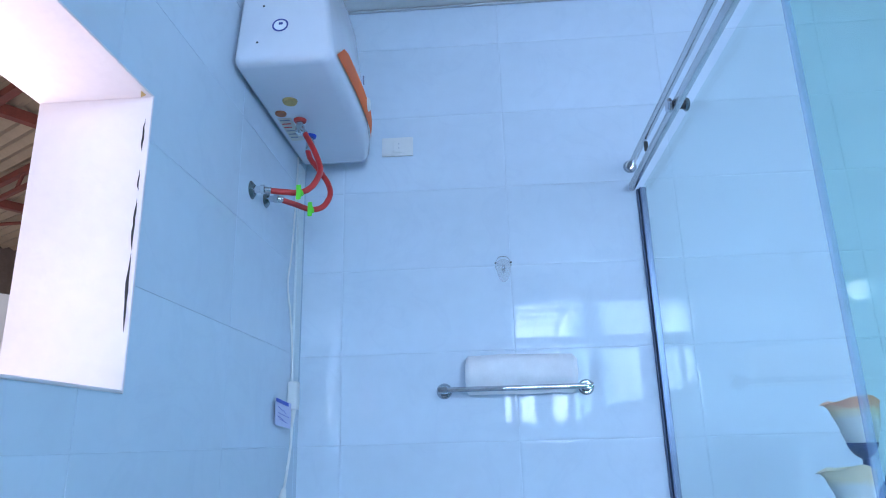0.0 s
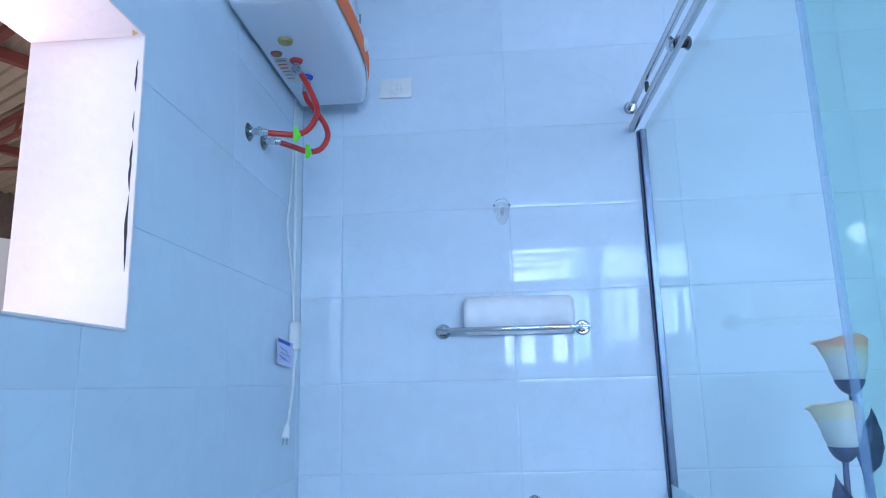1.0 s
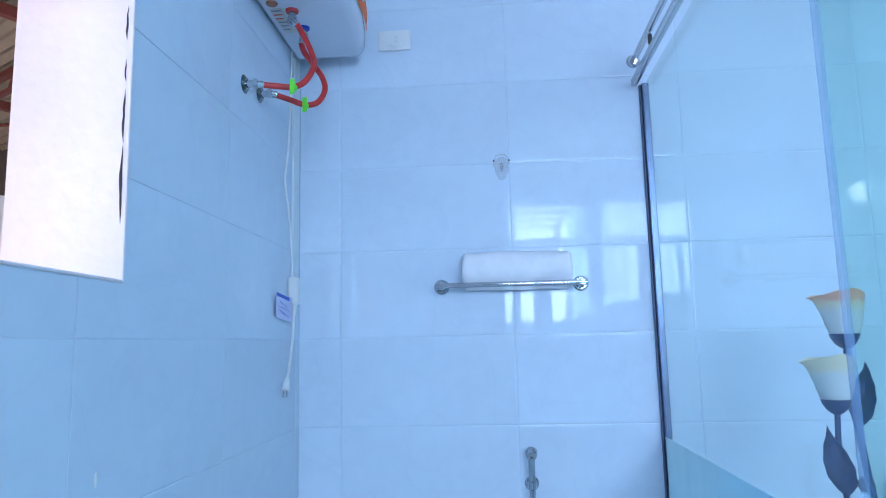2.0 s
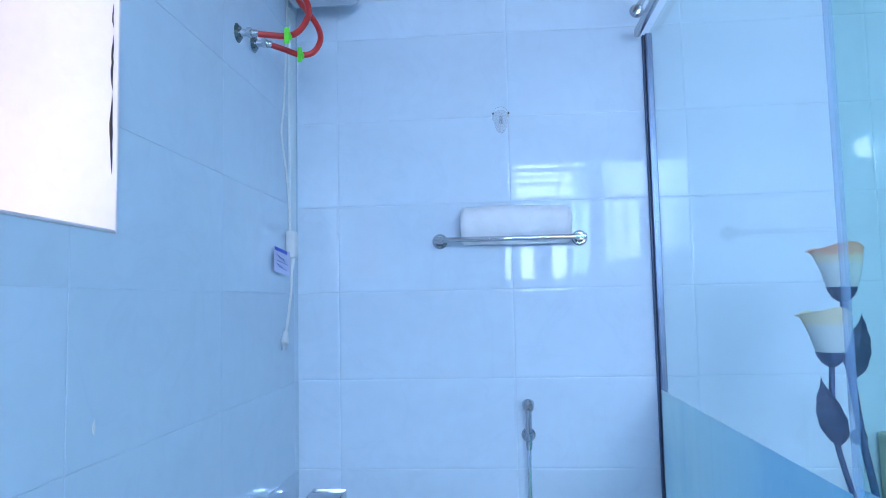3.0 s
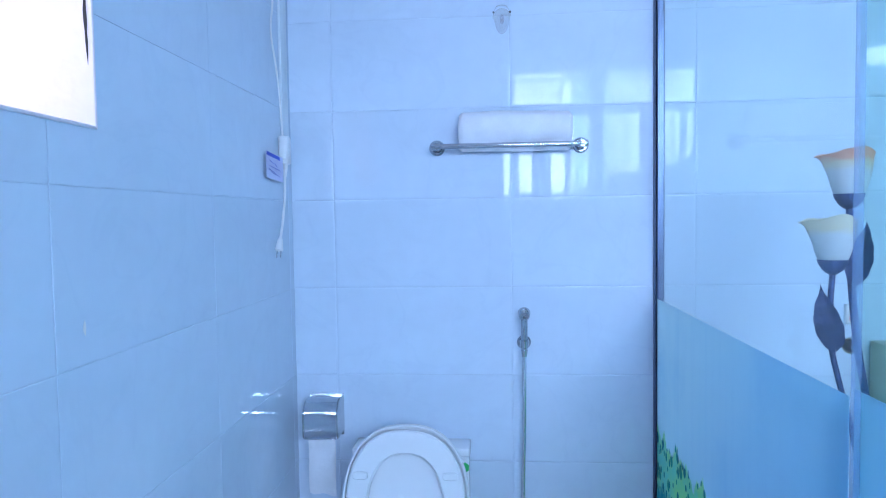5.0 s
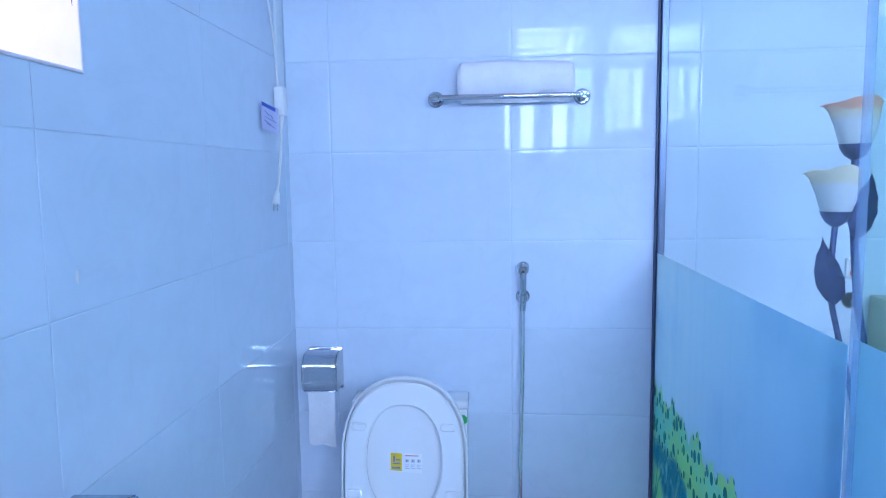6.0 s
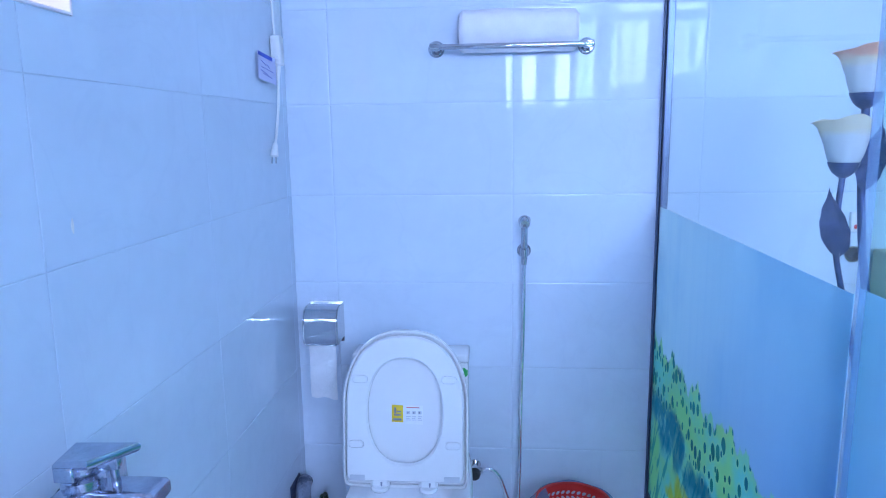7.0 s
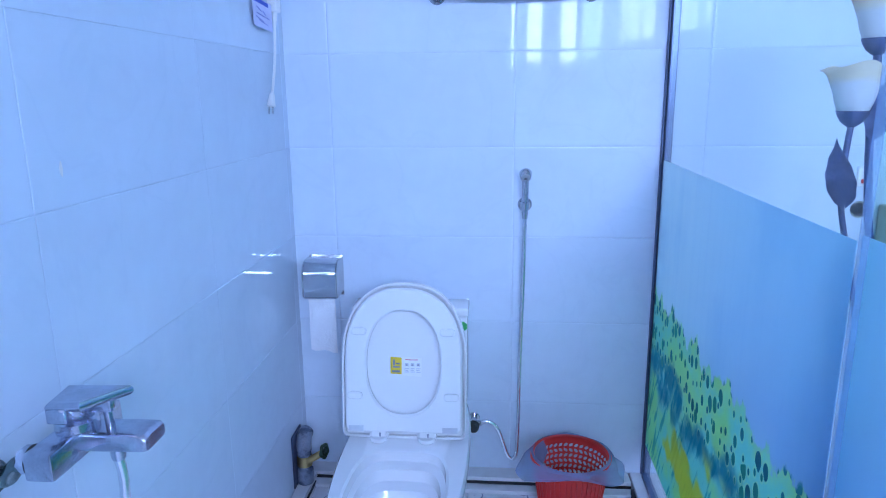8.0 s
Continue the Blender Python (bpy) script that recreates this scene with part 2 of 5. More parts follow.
GREY_SHADE = mat("light_grey_plastic", (0.55, 0.57, 0.62), 0.4, var=0.03)
PLASTIC = mat("white_plastic", (0.80, 0.80, 0.80), 0.3, var=0.02)
PALE_STRIP = mat("ivory_plastic", (0.72, 0.78, 0.82), 0.35, var=0.03)
CHROME = mat("chrome", (0.57, 0.59, 0.63), 0.06, 1.0, var=0.03, scale=20)
TAP_CHROME = mat("worn_chrome", (0.50, 0.54, 0.64), 0.19, 1.0, var=0.12, scale=25, bump=0.08, bump_scale=50)
HOSE_STEEL = mat("polished_hose_steel", (0.82, 0.84, 0.90), 0.2, 1.0, var=0.05, scale=60)
SHADE_STRIP = mat("dark_blue_shade", (0.04, 0.055, 0.11), 0.5)
# chrome with its dark greenish reflections put into the base colour
DARK_CHROME = mat("dark_reflection_chrome", (0.20, 0.26, 0.27), 0.25, 1.0, var=0.2, scale=40)
STEEL = mat("brushed_steel", (0.62, 0.64, 0.66), 0.22, 1.0, var=0.06, scale=30)
ALU = mat("grey_aluminium", (0.14, 0.18, 0.27), 0.32, 0.9, var=0.06, scale=25)
RUBBER = mat("black_rubber", (0.025, 0.027, 0.03), 0.6)
BRASS = mat("brass", (0.62, 0.44, 0.18), 0.3, 1.0, var=0.1, scale=30)
RED = mat("red_hose", (0.62, 0.035, 0.03), 0.35, var=0.08, scale=40, bump=0.1, bump_scale=400)
LIME = mat("lime_tie", (0.16, 0.85, 0.05), 0.4)
ORANGE = mat("orange_sticker", (1.0, 0.19, 0.05), 0.5, var=0.04, spec=0.12)
BLUE = mat("blue_print", (0.03, 0.08, 0.55), 0.4)
NAVY = mat("navy_print", (0.05, 0.07, 0.30), 0.5)
PAPER = mat("white_paper", (0.86, 0.87, 0.90), 0.85, var=0.03, bump=0.2, bump_scale=120)
TOWEL = mat("white_terry", (0.90, 0.89, 0.92), 0.95, var=0.03, scale=20, bump=0.22, bump_scale=420)
YELLOW = mat("yellow_sticker", (0.85, 0.58, 0.02), 0.4)
GREY_PRINT = mat("grey_print", (0.22, 0.25, 0.33), 0.5)
RED_PRINT = mat("red_print", (0.7, 0.06, 0.05), 0.4)
LEAF_GREEN = mat("green_sticker", (0.02, 0.42, 0.10), 0.4)
BIN_RED = mat("red_bin_plastic", (0.80, 0.045, 0.035), 0.35, var=0.05)
BAG = thin_material("thin_blue_bag", (0.34, 0.55, 0.92), 0.4, 0.2, clear=0.42)
PVC = mat("grey_blue_pvc", (0.24, 0.29, 0.38), 0.28, scale=22, second=(0.06, 0.07, 0.11))
WHEEL = mat("dark_green_wheel", (0.015, 0.05, 0.03), 0.4)
MARBLE = mat("white_marble", (0.78, 0.79, 0.82), 0.15, var=0.06, scale=5)
def floor_material():
    """White floor tile printed with scattered dark pebble rings."""
    m = mat("patterned_floor_tile", (0.82, 0.83, 0.86), 0.15, var=0.03, scale=6)
    n, l = m.node_tree.nodes, m.node_tree.links
    b = n["Principled BSDF"]
    tc, vor, ramp, mul = (n.new(k) for k in ("ShaderNodeTexCoord", "ShaderNodeTexVoronoi", "ShaderNodeValToRGB", "ShaderNodeVectorMath"))
    vor.inputs["Scale"].default_value = 13
    l.new(tc.outputs["Object"], vor.inputs["Vector"])
    e = ramp.color_ramp.elements
    e[0].position, e[0].color = 0.05, (0.30, 0.32, 0.42, 1)
    e[1].position, e[1].color = 0.42, (1, 1, 1, 1)
    e.new(0.10).color = (1, 1, 1, 1)
    e.new(0.33).color = (1, 1, 1, 1)
    e.new(0.37).color = (0.25, 0.27, 0.38, 1)
    l.new(vor.outputs["Distance"], ramp.inputs["Fac"])
    mul.operation = "MULTIPLY"
    l.new(b.inputs["Base Color"].links[0].from_socket, mul.inputs[0])
    l.new(ramp.outputs["Color"], mul.inputs[1])
    l.new(mul.outputs[0], b.inputs["Base Color"])
    return m


FLOOR_TILE = floor_material()
IRON = mat("dark_iron", (0.07, 0.10, 0.23), 0.38, 0.5, var=0.15, scale=40, bump=0.2, bump_scale=90)
CREAM = mat("pale_yellow_plastic", (0.62, 0.62, 0.46), 0.4, var=0.05)
GLASS = glass_material("clear_shower_glass", (0.93, 0.985, 0.972))
GLASS_GREEN = glass_material("green_tinted_glass", (0.77, 0.92, 0.875))
SEAL = thin_material("lavender_seal", (0.36, 0.55, 0.82), 0.4, 0.3, clear=0.66)
CLEAR = thin_material("clear_hook_plastic", (0.85, 0.86, 0.90), 0.3, 0.08, clear=0.78)
FILM = film_material()
ROOF = mat("brown_roof_sheet", (0.38, 0.28, 0.21), 0.6, var=0.1, scale=2)
RUST = mat("red_oxide_steel", (0.20, 0.045, 0.035), 0.6, var=0.15, scale=6)
BRIGHT_WALL = mat("pale_pink_render", (0.80, 0.72, 0.68), 0.9, var=0.05, scale=0.6)
GROUND = mat("packed_earth", (0.50, 0.47, 0.42), 0.95, var=0.2, scale=0.7, bump=0.3, bump_scale=8)
HEDGE = mat("dark_hedge", (0.05, 0.09, 0.04), 0.9, var=0.4, scale=3, bump=0.6, bump_scale=12)
GRILLE = mat("white_grille_paint", (0.70, 0.72, 0.74), 0.4, var=0.05)
LAMP_GLOW = emit_material("lamp_glow", (0.92, 0.95, 1.0), 18)


# ---- mesh helpers ----
def finish(name, bm, material, smooth=False):
    me = bpy.data.meshes.new(name)
    bmesh.ops.recalc_face_normals(bm, faces=bm.faces[:])
    if smooth:
        for f in bm.faces:
            f.smooth = True
        for e in bm.edges:
            e.smooth = not (len(e.link_faces) == 2 and e.calc_face_angle(0) > radians(38))
    bm.to_mesh(me)
    bm.free()
    me.materials.append(material)
    return me


def part(name, bm, material, parent=None, label="", smooth=True):
    """Links a bmesh as ONE mesh object under a thing or a part."""
    ob = new(name, finish(name, bm, material, smooth))
    ob.parent = parent
    return tagged(ob, label) if label else ob


def thing(name, at, label, category, group="", kind=""):
    ob = new(name)
    ob.location = at
    ob.empty_display_size = 0.05
    return tagged(ob, label, category, group, kind)


def box(x0, x1, y0, y1, z0, z1, bevel=0.0, seg=2, bm=None):
    out = bm or bmesh.new()
    k = bmesh.new()
    bmesh.ops.create_cube(k, size=1)
    for v in k.verts:
        v.co = Vector((x0 + (v.co.x + 0.5) * (x1 - x0), y0 + (v.co.y + 0.5) * (y1 - y0), z0 + (v.co.z + 0.5) * (z1 - z0)))
    if bevel:
        bmesh.ops.bevel(k, geom=k.edges[:], offset=bevel, segments=seg, profile=0.5, affect="EDGES")
    join(out, k)
    return out


def join(out, k):
    seen = {}
    for v in k.verts:
        seen[v] = out.verts.new(v.co)
    for f in k.faces:
        out.faces.new([seen[v] for v in f.verts])
    k.free()


def rod(p0, p1, r0, r1=None, seg=20, bm=None, bevel=0.0):
    """A capped cylinder or cone from p0 to p1."""
    out = bm or bmesh.new()
    p0, p1 = Vector(p0), Vector(p1)
    d = p1 - p0
    q = d.to_track_quat("Z", "Y")
    r1 = r0 if r1 is None else r1
    if bevel:
        prof = [(0, 0), (r0 - bevel, 0), (r0, bevel), (r1, d.length - bevel), (r1 - bevel, d.length), (0, d.length)]
    else:
        prof = [(0, 0), (r0, 0), (r1, d.length), (0, d.length)]
    rings = []
    for r, h in prof:
        if r < 1e-6:
            rings.append([out.verts.new(p0 + q @ Vector((0, 0, h)))])
        else:
            rings.append([out.verts.new(p0 + q @ Vector((r * math.cos(a * math.tau / seg), r * math.sin(a * math.tau / seg), h))) for a in range(seg)])
    stitch(out, rings)
    return out


def stitch(out, rings, closed=True):
    for a, b in zip(rings, rings[1:]):
        m = max(len(a), len(b))
        for i in range(m if closed else m - 1):
            j = (i + 1) % m
            if len(a) == 1:
                out.faces.new((a[0], b[i], b[j]))
            elif len(b) == 1:
                out.faces.new((a[i], b[0], a[j]))
            else:
                out.faces.new((a[i], b[i], b[j], a[j]))


def smooth_line(points, steps=6):
    """Catmull-Rom through the points."""
    p = [Vector(q) for q in points]
    p = [2 * p[0] - p[1]] + p + [2 * p[-1] - p[-2]]
    out = []
    for i in range(1, len(p) - 2):
        for s in range(steps):
            t = s / steps
            a, b, c, d = p[i - 1], p[i], p[i + 1], p[i + 2]
            out.append(0.5 * ((2 * b) + (c - a) * t + (2 * a - 5 * b + 4 * c - d) * t * t + (3 * b - a - 3 * c + d) * t ** 3))
    out.append(p[-2])
    return out


def tube(points, r, seg=12, steps=6, bm=None, taper=None):
    out = bm or bmesh.new()
    line = smooth_line(points, steps) if len(points) > 2 else [Vector(q) for q in points]
    up = None
    rings = []
    for i, p in enumerate(line):
        d = (line[min(i + 1, len(line) - 1)] - line[max(i - 1, 0)]).normalized()
        if up is None:
            up = d.orthogonal().normalized()
        up = (up - d * up.dot(d)).normalized()
        side = d.cross(up)
        rr = r if taper is None else r + (taper - r) * i / (len(line) - 1)
        rings.append([out.verts.new(p + rr * (math.cos(a * math.tau / seg) * up + math.sin(a * math.tau / seg) * side)) for a in range(seg)])
    stitch(out, [[out.verts.new(line[0])]] + rings + [[out.verts.new(line[-1])]])
    return out


def lathe(profile, at, seg=32, wave=None, bm=None):
    """profile: (radius, height) pairs turned round z at the place; wave(angle, k) adds to the radius and height."""
    out = bm or bmesh.new()
    rings = []
    for k, (r, h) in enumerate(profile):
        ring = []
        for a in range(seg if r > 1e-6 else 1):
            ang = a * math.tau / seg
            dr, dh = wave(ang, k) if wave else (0, 0)
            ring.append(out.verts.new((at[0] + (r + dr) * math.cos(ang), at[1] + (r + dr) * math.sin(ang), at[2] + h + dh)))
        rings.append(ring)
    stitch(out, rings)
    return out


def slab(outline, place, thick, hole=None):
    """A plate with the outline (2D points) and perhaps a hole of as many points; place(u, v, w) gives the 3D point."""
    out = bmesh.new()
    n = len(outline)
    e = thick * 0.3
    c = Vector((sum(p[0] for p in outline) / n, sum(p[1] for p in outline) / n))

    def ring(points, w, grow):
        res = []
        for u, v in points:
            d = (Vector((u, v)) - c)
            d = d * (1 + grow / max(d.length, 1e-6))
            res.append(out.verts.new(place(c.x + d.x, c.y + d.y, w)))
        return res
    rings = [ring(outline, 0, -e), ring(outline, e, 0), ring(outline, thick - e, 0), ring(outline, thick, -e)]
    if hole:
        rings += [ring(hole, thick, e), ring(hole, thick - e, 0), ring(hole, e, 0), ring(hole, 0, e)]
        stitch(out, rings + [rings[0]])
    else:
        stitch(out, rings)
        out.faces.new(rings[0])
        out.faces.new(rings[-1])
    return out


# ---- structure ----
WIN = (0.593, 1.068, 1.60, 2.195)   # left opening: y0, y1, z0, z1
OUTER = -0.708                      # outer face of the left wall


def structure(name, bm, material, label, category, smooth=False):
    return tagged(part(name, bm, material, None, "", smooth), label, category, "", "structure")


wall_back = structure("wall_back", box(LEFT - 0.25, RIGHT + 0.2, BACK + 0.0017, BACK + 0.2, -0.1, CEIL + 0.1), GROUT, "glossy pale blue tiled bathroom wall behind the toilet", "wall")
bm = box(OUTER, LEFT - 0.0017, REAR - 0.2, WIN[0], -0.1, CEIL + 0.1)
box(OUTER, LEFT - 0.0017, WIN[1], BACK + 0.0017, -0.1, CEIL + 0.1, bm=bm)
box(OUTER, LEFT - 0.0017, WIN[0], WIN[1], -0.1, WIN[2], bm=bm)
box(OUTER, LEFT - 0.0017, WIN[0], WIN[1], WIN[3], CEIL + 0.1, bm=bm)
wall_left = structure("wall_left", bm, GROUT, "glossy pale blue tiled wall with a small window opening", "wall")
structure("wall_right", box(RIGHT, RIGHT + 0.2, REAR - 0.2, BACK + 0.2, -0.1, CEIL + 0.1), TILE, "pale blue tiled wall closing the shower side", "wall")
RW = ((0.30, 1.235), (1.315, 2.32))   # rear windows
RZ0, RZ1 = 1.15, 2.94
bm = bmesh.new()
for a, b in ((LEFT - 0.25, RW[0][0]), (RW[0][1], RW[1][0]), (RW[1][1], RIGHT + 0.2)):
    box(a, b, REAR - 0.2, REAR, -0.1, CEIL + 0.1, bm=bm)
for a, b in RW:
    box(a, b, REAR - 0.2, REAR, -0.1, RZ0, bm=bm)
    box(a, b, REAR - 0.2, REAR, RZ1, CEIL + 0.1, bm=bm)
structure("wall_rear", bm, PLASTER, "plain pale wall with two barred windows", "wall")
structure("ceiling", box(LEFT - 0.25, RIGHT + 0.2, REAR - 0.2, BACK + 0.2, CEIL, CEIL + 0.12), PLASTER, "plain white painted ceiling", "ceiling")
trim_bm = box(LEFT + 0.002, RIGHT - 0.002, BACK - 0.012, BACK - 0.002, CEIL - 0.012, CEIL - 0.004, 0.002)
structure("trim", trim_bm, GREY_SHADE, "thin grey strip under the ceiling edge", "trim")
floor = structure("floor", box(LEFT - 0.25, RIGHT + 0.2, REAR - 0.2, BACK + 0.2, -0.12, -0.008), GROUT, "bathroom floor of printed grey stone-look tiles", "floor")


def window_rear(x0, x1, label, posts, cross, rails, strut=None):
    """Tall framed window: a grilled transom light over sashes between posts (centre, width)."""
    w = thing("window_1", ((x0 + x1) / 2, REAR - 0.1, RZ0), label, "window", "rear windows", "structure")
    inv = Matrix.Translation(w.location).inverted()

    def p(name, b, m):
        o = part(name, b, m, w)
        o.matrix_parent_inverse = inv
    y0, y1 = REAR - 0.13, REAR - 0.08
    for a, c, z, zz in ((x0, x0 + 0.03, RZ0, RZ1), (x1 - 0.03, x1, RZ0, RZ1), (x0 + 0.03, x1 - 0.03, RZ0, RZ0 + 0.05), (x0 + 0.03, x1 - 0.03, RZ1 - 0.02, RZ1), (x0 + 0.03, x1 - 0.03, 2.475, 2.565)):
        p("window_frame", box(a, c, y0, y1, z, zz, 0.004, 1), GRILLE)
    if strut:
        p("transom_panel", box(x0 + 0.03, 0.452, y0 + 0.004, y1 - 0.004, 2.565, RZ1 - 0.02, 0.003, 1), GRILLE)
    for x, wd in posts:
        p("mullion", box(x - wd / 2, x + wd / 2, y0, y1, RZ0 + 0.05, 2.475, 0.004, 1), GRILLE)
    yy = REAR - 0.055
    for a, c, z, r in rails:
        p("bar", rod((a, yy, z), (c, yy, z), r, seg=8), GRILLE)
    a, c, z, zz = cross
    for u, v in ((a, c), (c, a)):
        p("bar", rod((u, yy - 0.02, z), (v, yy - 0.02, zz), 0.011, seg=8), GRILLE)
    for u in (a, c):
        p("bar", rod((u, yy, 2.565), (u, yy, RZ1 - 0.02), 0.013, seg=8), GRILLE)
    if strut:
        p("strut", rod((strut[0], yy - 0.03, 2.565), (strut[1], yy - 0.03, RZ1 - 0.02), 0.028, seg=8), GRILLE)
        p("latch", box(0.62, 0.665, yy - 0.02, yy + 0.01, 2.70, 2.79, 0.004, 1), GRILLE)
    for z in (1.55, 2.02):
        p("bar", rod((x0 + 0.03, yy - 0.03, z), (x1 - 0.03, yy - 0.03, z), 0.008, seg=8), GRILLE)


window_rear(*RW[0], "tall daylight window with white grille and wide sash posts", ((0.435, 0.09), (0.72, 0.19), (1.005, 0.075)), (1.05, 1.16, 2.565, 2.82),
            ((0.33, 1.205, 2.845, 0.022), (0.33, 0.90, 2.775, 0.012), (0.33, 0.90, 2.695, 0.014)), (0.88, 0.985))
window_rear(*RW[1], "wide daylight window with white crossed grille bars", ((1.459, 0.026), (1.604, 0.024), (1.855, 0.235), (2.07, 0.014), (2.176, 0.06)), (1.345, 1.69, 2.565, 2.845),
            ((1.345, 2.29, 2.855, 0.012), (1.69, 2.29, 2.705, 0.012)))


def window_left():
    y0, y1, z0, z1 = WIN
    w = thing("window_2", (LEFT, (y0 + y1) / 2, z0), "unglazed window opening with rough white painted reveal", "window", "", "structure")
    inv = Matrix.Translation(w.location).inverted()
    x0, x1, t = OUTER - 0.004, LEFT + 0.004, 0.006

    def p(name, b, m, label=""):
        o = part(name, b, m, w, label, False)
        o.matrix_parent_inverse = inv
    p("jamb", box(x0, x1, y1 - t, y1, z0, z1, 0.0015, 1), LINING)
    p("jamb", box(x0, x1, y0, y0 + t, z0, z1, 0.0015, 1), LINING)
    p("window_head", box(x0, x1, y0 + t, y1 - t, z1 - t, z1, 0.0015, 1), LINING)
    p("window_sill", box(x0, x1, y0 + t, y1 - t, z0, z0 + t, 0.0015, 1), LINING)
    rng = random.Random(5)
    # uneven dark gaps where the lining has come away from the tile edge
    for a, c, wd in ((1.71, 1.86, 0.005), (1.865, 1.97, 0.0045), (1.985, 2.03, 0.003), (2.07, 2.14, 0.004)):
        b = bmesh.new()
        left, right = [], []
        for i in range(9):
            z = a + (c - a) * i / 8
            k = math.sin(math.pi * (i + 0.3) / 8.6) * wd * rng.uniform(0.7, 1.1)
            x = LEFT - 0.0055 - (z - 1.7) * 0.004 + rng.uniform(-0.0008, 0.0008)
            left.append(b.verts.new((x - k, y1 - t - 0.0012, z)))
            right.append(b.verts.new((x + k * 0.3, y1 - t - 0.0012, z)))
        for i in range(8):
            b.faces.new((left[i], right[i], right[i + 1], left[i + 1]))
        p("crack", b, DARK, "dark gap along the reveal edge")
    b = bmesh.new()
    pts = [(LEFT - 0.004, y1 - t - 0.012, z1 - t - 0.0012), (LEFT - 0.02, y1 - t - 0.004, z1 - t - 0.0012), (LEFT - 0.006, y1 - t - 0.03, z1 - t - 0.0012)]
    b.faces.new([b.verts.new(q) for q in pts])
    p("chip", b, BRASS, "chipped corner of the reveal")


window_left()

# ledge, curb
ledge = thing("ledge", (0, BACK - 0.05, 0), "low white marble ledge along the wall foot", "ledge", "", "structure")
for nm, q in (("top_slab", (LEFT + 0.002, 0.695, BACK - 0.068, BACK - 0.001, 0.0236, 0.039)), ("riser", (LEFT + 0.002, 0.695, BACK - 0.112, BACK - 0.001, 0, 0.0150)),
              ("top_slab", (LEFT + 0.002, LEFT + 0.05, 0.9, BACK - 0.070, 0.0196, 0.037)), ("riser", (LEFT + 0.002, LEFT + 0.056, 0.9, BACK - 0.1135, 0, 0.0104))):
    o = part(nm, box(*q, 0.002, 1), MARBLE, ledge)
    o.matrix_parent_inverse = Matrix.Translation(ledge.location).inverted()
for q in ((LEFT + 0.002, 0.695, BACK - 0.072, BACK - 0.050, 0.0152, 0.0234), (LEFT + 0.041, LEFT + 0.0535, 0.9, BACK - 0.098, 0.011, 0.0194), (0.688, 0.6975, BACK - 0.30, BACK - 0.10, 0.001, 0.034)):
    o = part("dark_joint", box(*q), DARK, ledge, "black joint under the slab")
    o.matrix_parent_inverse = Matrix.Translation(ledge.location).inverted()
curb = structure("curb", box(0.698, 0.80, -1.2, BACK - 0.001, 0, 0.04, 0.003, 1), MARBLE, "white marble curb under the shower glass", "curb", True)

# ---- outside ----
structure("ground", box(-400, 400, -400, 400, -0.5, -0.3), GROUND, "packed bare earth around the building", "ground")
# added slab, never in view, that keeps sun and high sky out of the rear windows
rear_block = structure("light_block", box(LEFT - 1.0, RIGHT + 1.5, REAR - 3.6, REAR - 0.2, CEIL + 0.02, CEIL + 0.12), ROOF, "added unseen slab blocking light above the rear windows", "roof")
hedge_bm = bmesh.new()
rng = random.Random(3)
for i in range(150):
    x = -0.4 + i * 0.0235
    h = 1.70 + 0.16 * max(0.0, min(1.0, (x - 1.15) / 0.3)) + 0.14 * max(0.0, min(1.0, (x - 1.6) / 0.5)) + 0.09 * noise.noise((x * 3.1, 0, 0))
    k = bmesh.new()
    bmesh.ops.create_icosphere(k, subdivisions=2, radius=0.5)
    zc = h - rng.uniform(0.0, 1.0) ** 2 * 1.3 if i % 3 else h - 0.05
    for v in k.verts:
        v.co *= 1 + 0.5 * noise.noise(v.co * 6 + Vector((i, 0, 0)))
        v.co = Vector((x + v.co.x * 0.26, REAR - 0.45 + v.co.y * 0.24 + rng.uniform(-0.05, 0.05), zc - 0.1 + v.co.z * 0.24))
    join(hedge_bm, k)
for i in range(40):
    x = -0.4 + i * 0.088
    rod((x, REAR - 0.45, -0.3), (x + rng.uniform(-0.1, 0.1), REAR - 0.45, 1.5), 0.02, 0.01, 6, bm=hedge_bm)
tagged(part("hedge", hedge_bm, HEDGE, None), "dark uneven hedge beyond the rear windows", "hedge", "", "stuff")


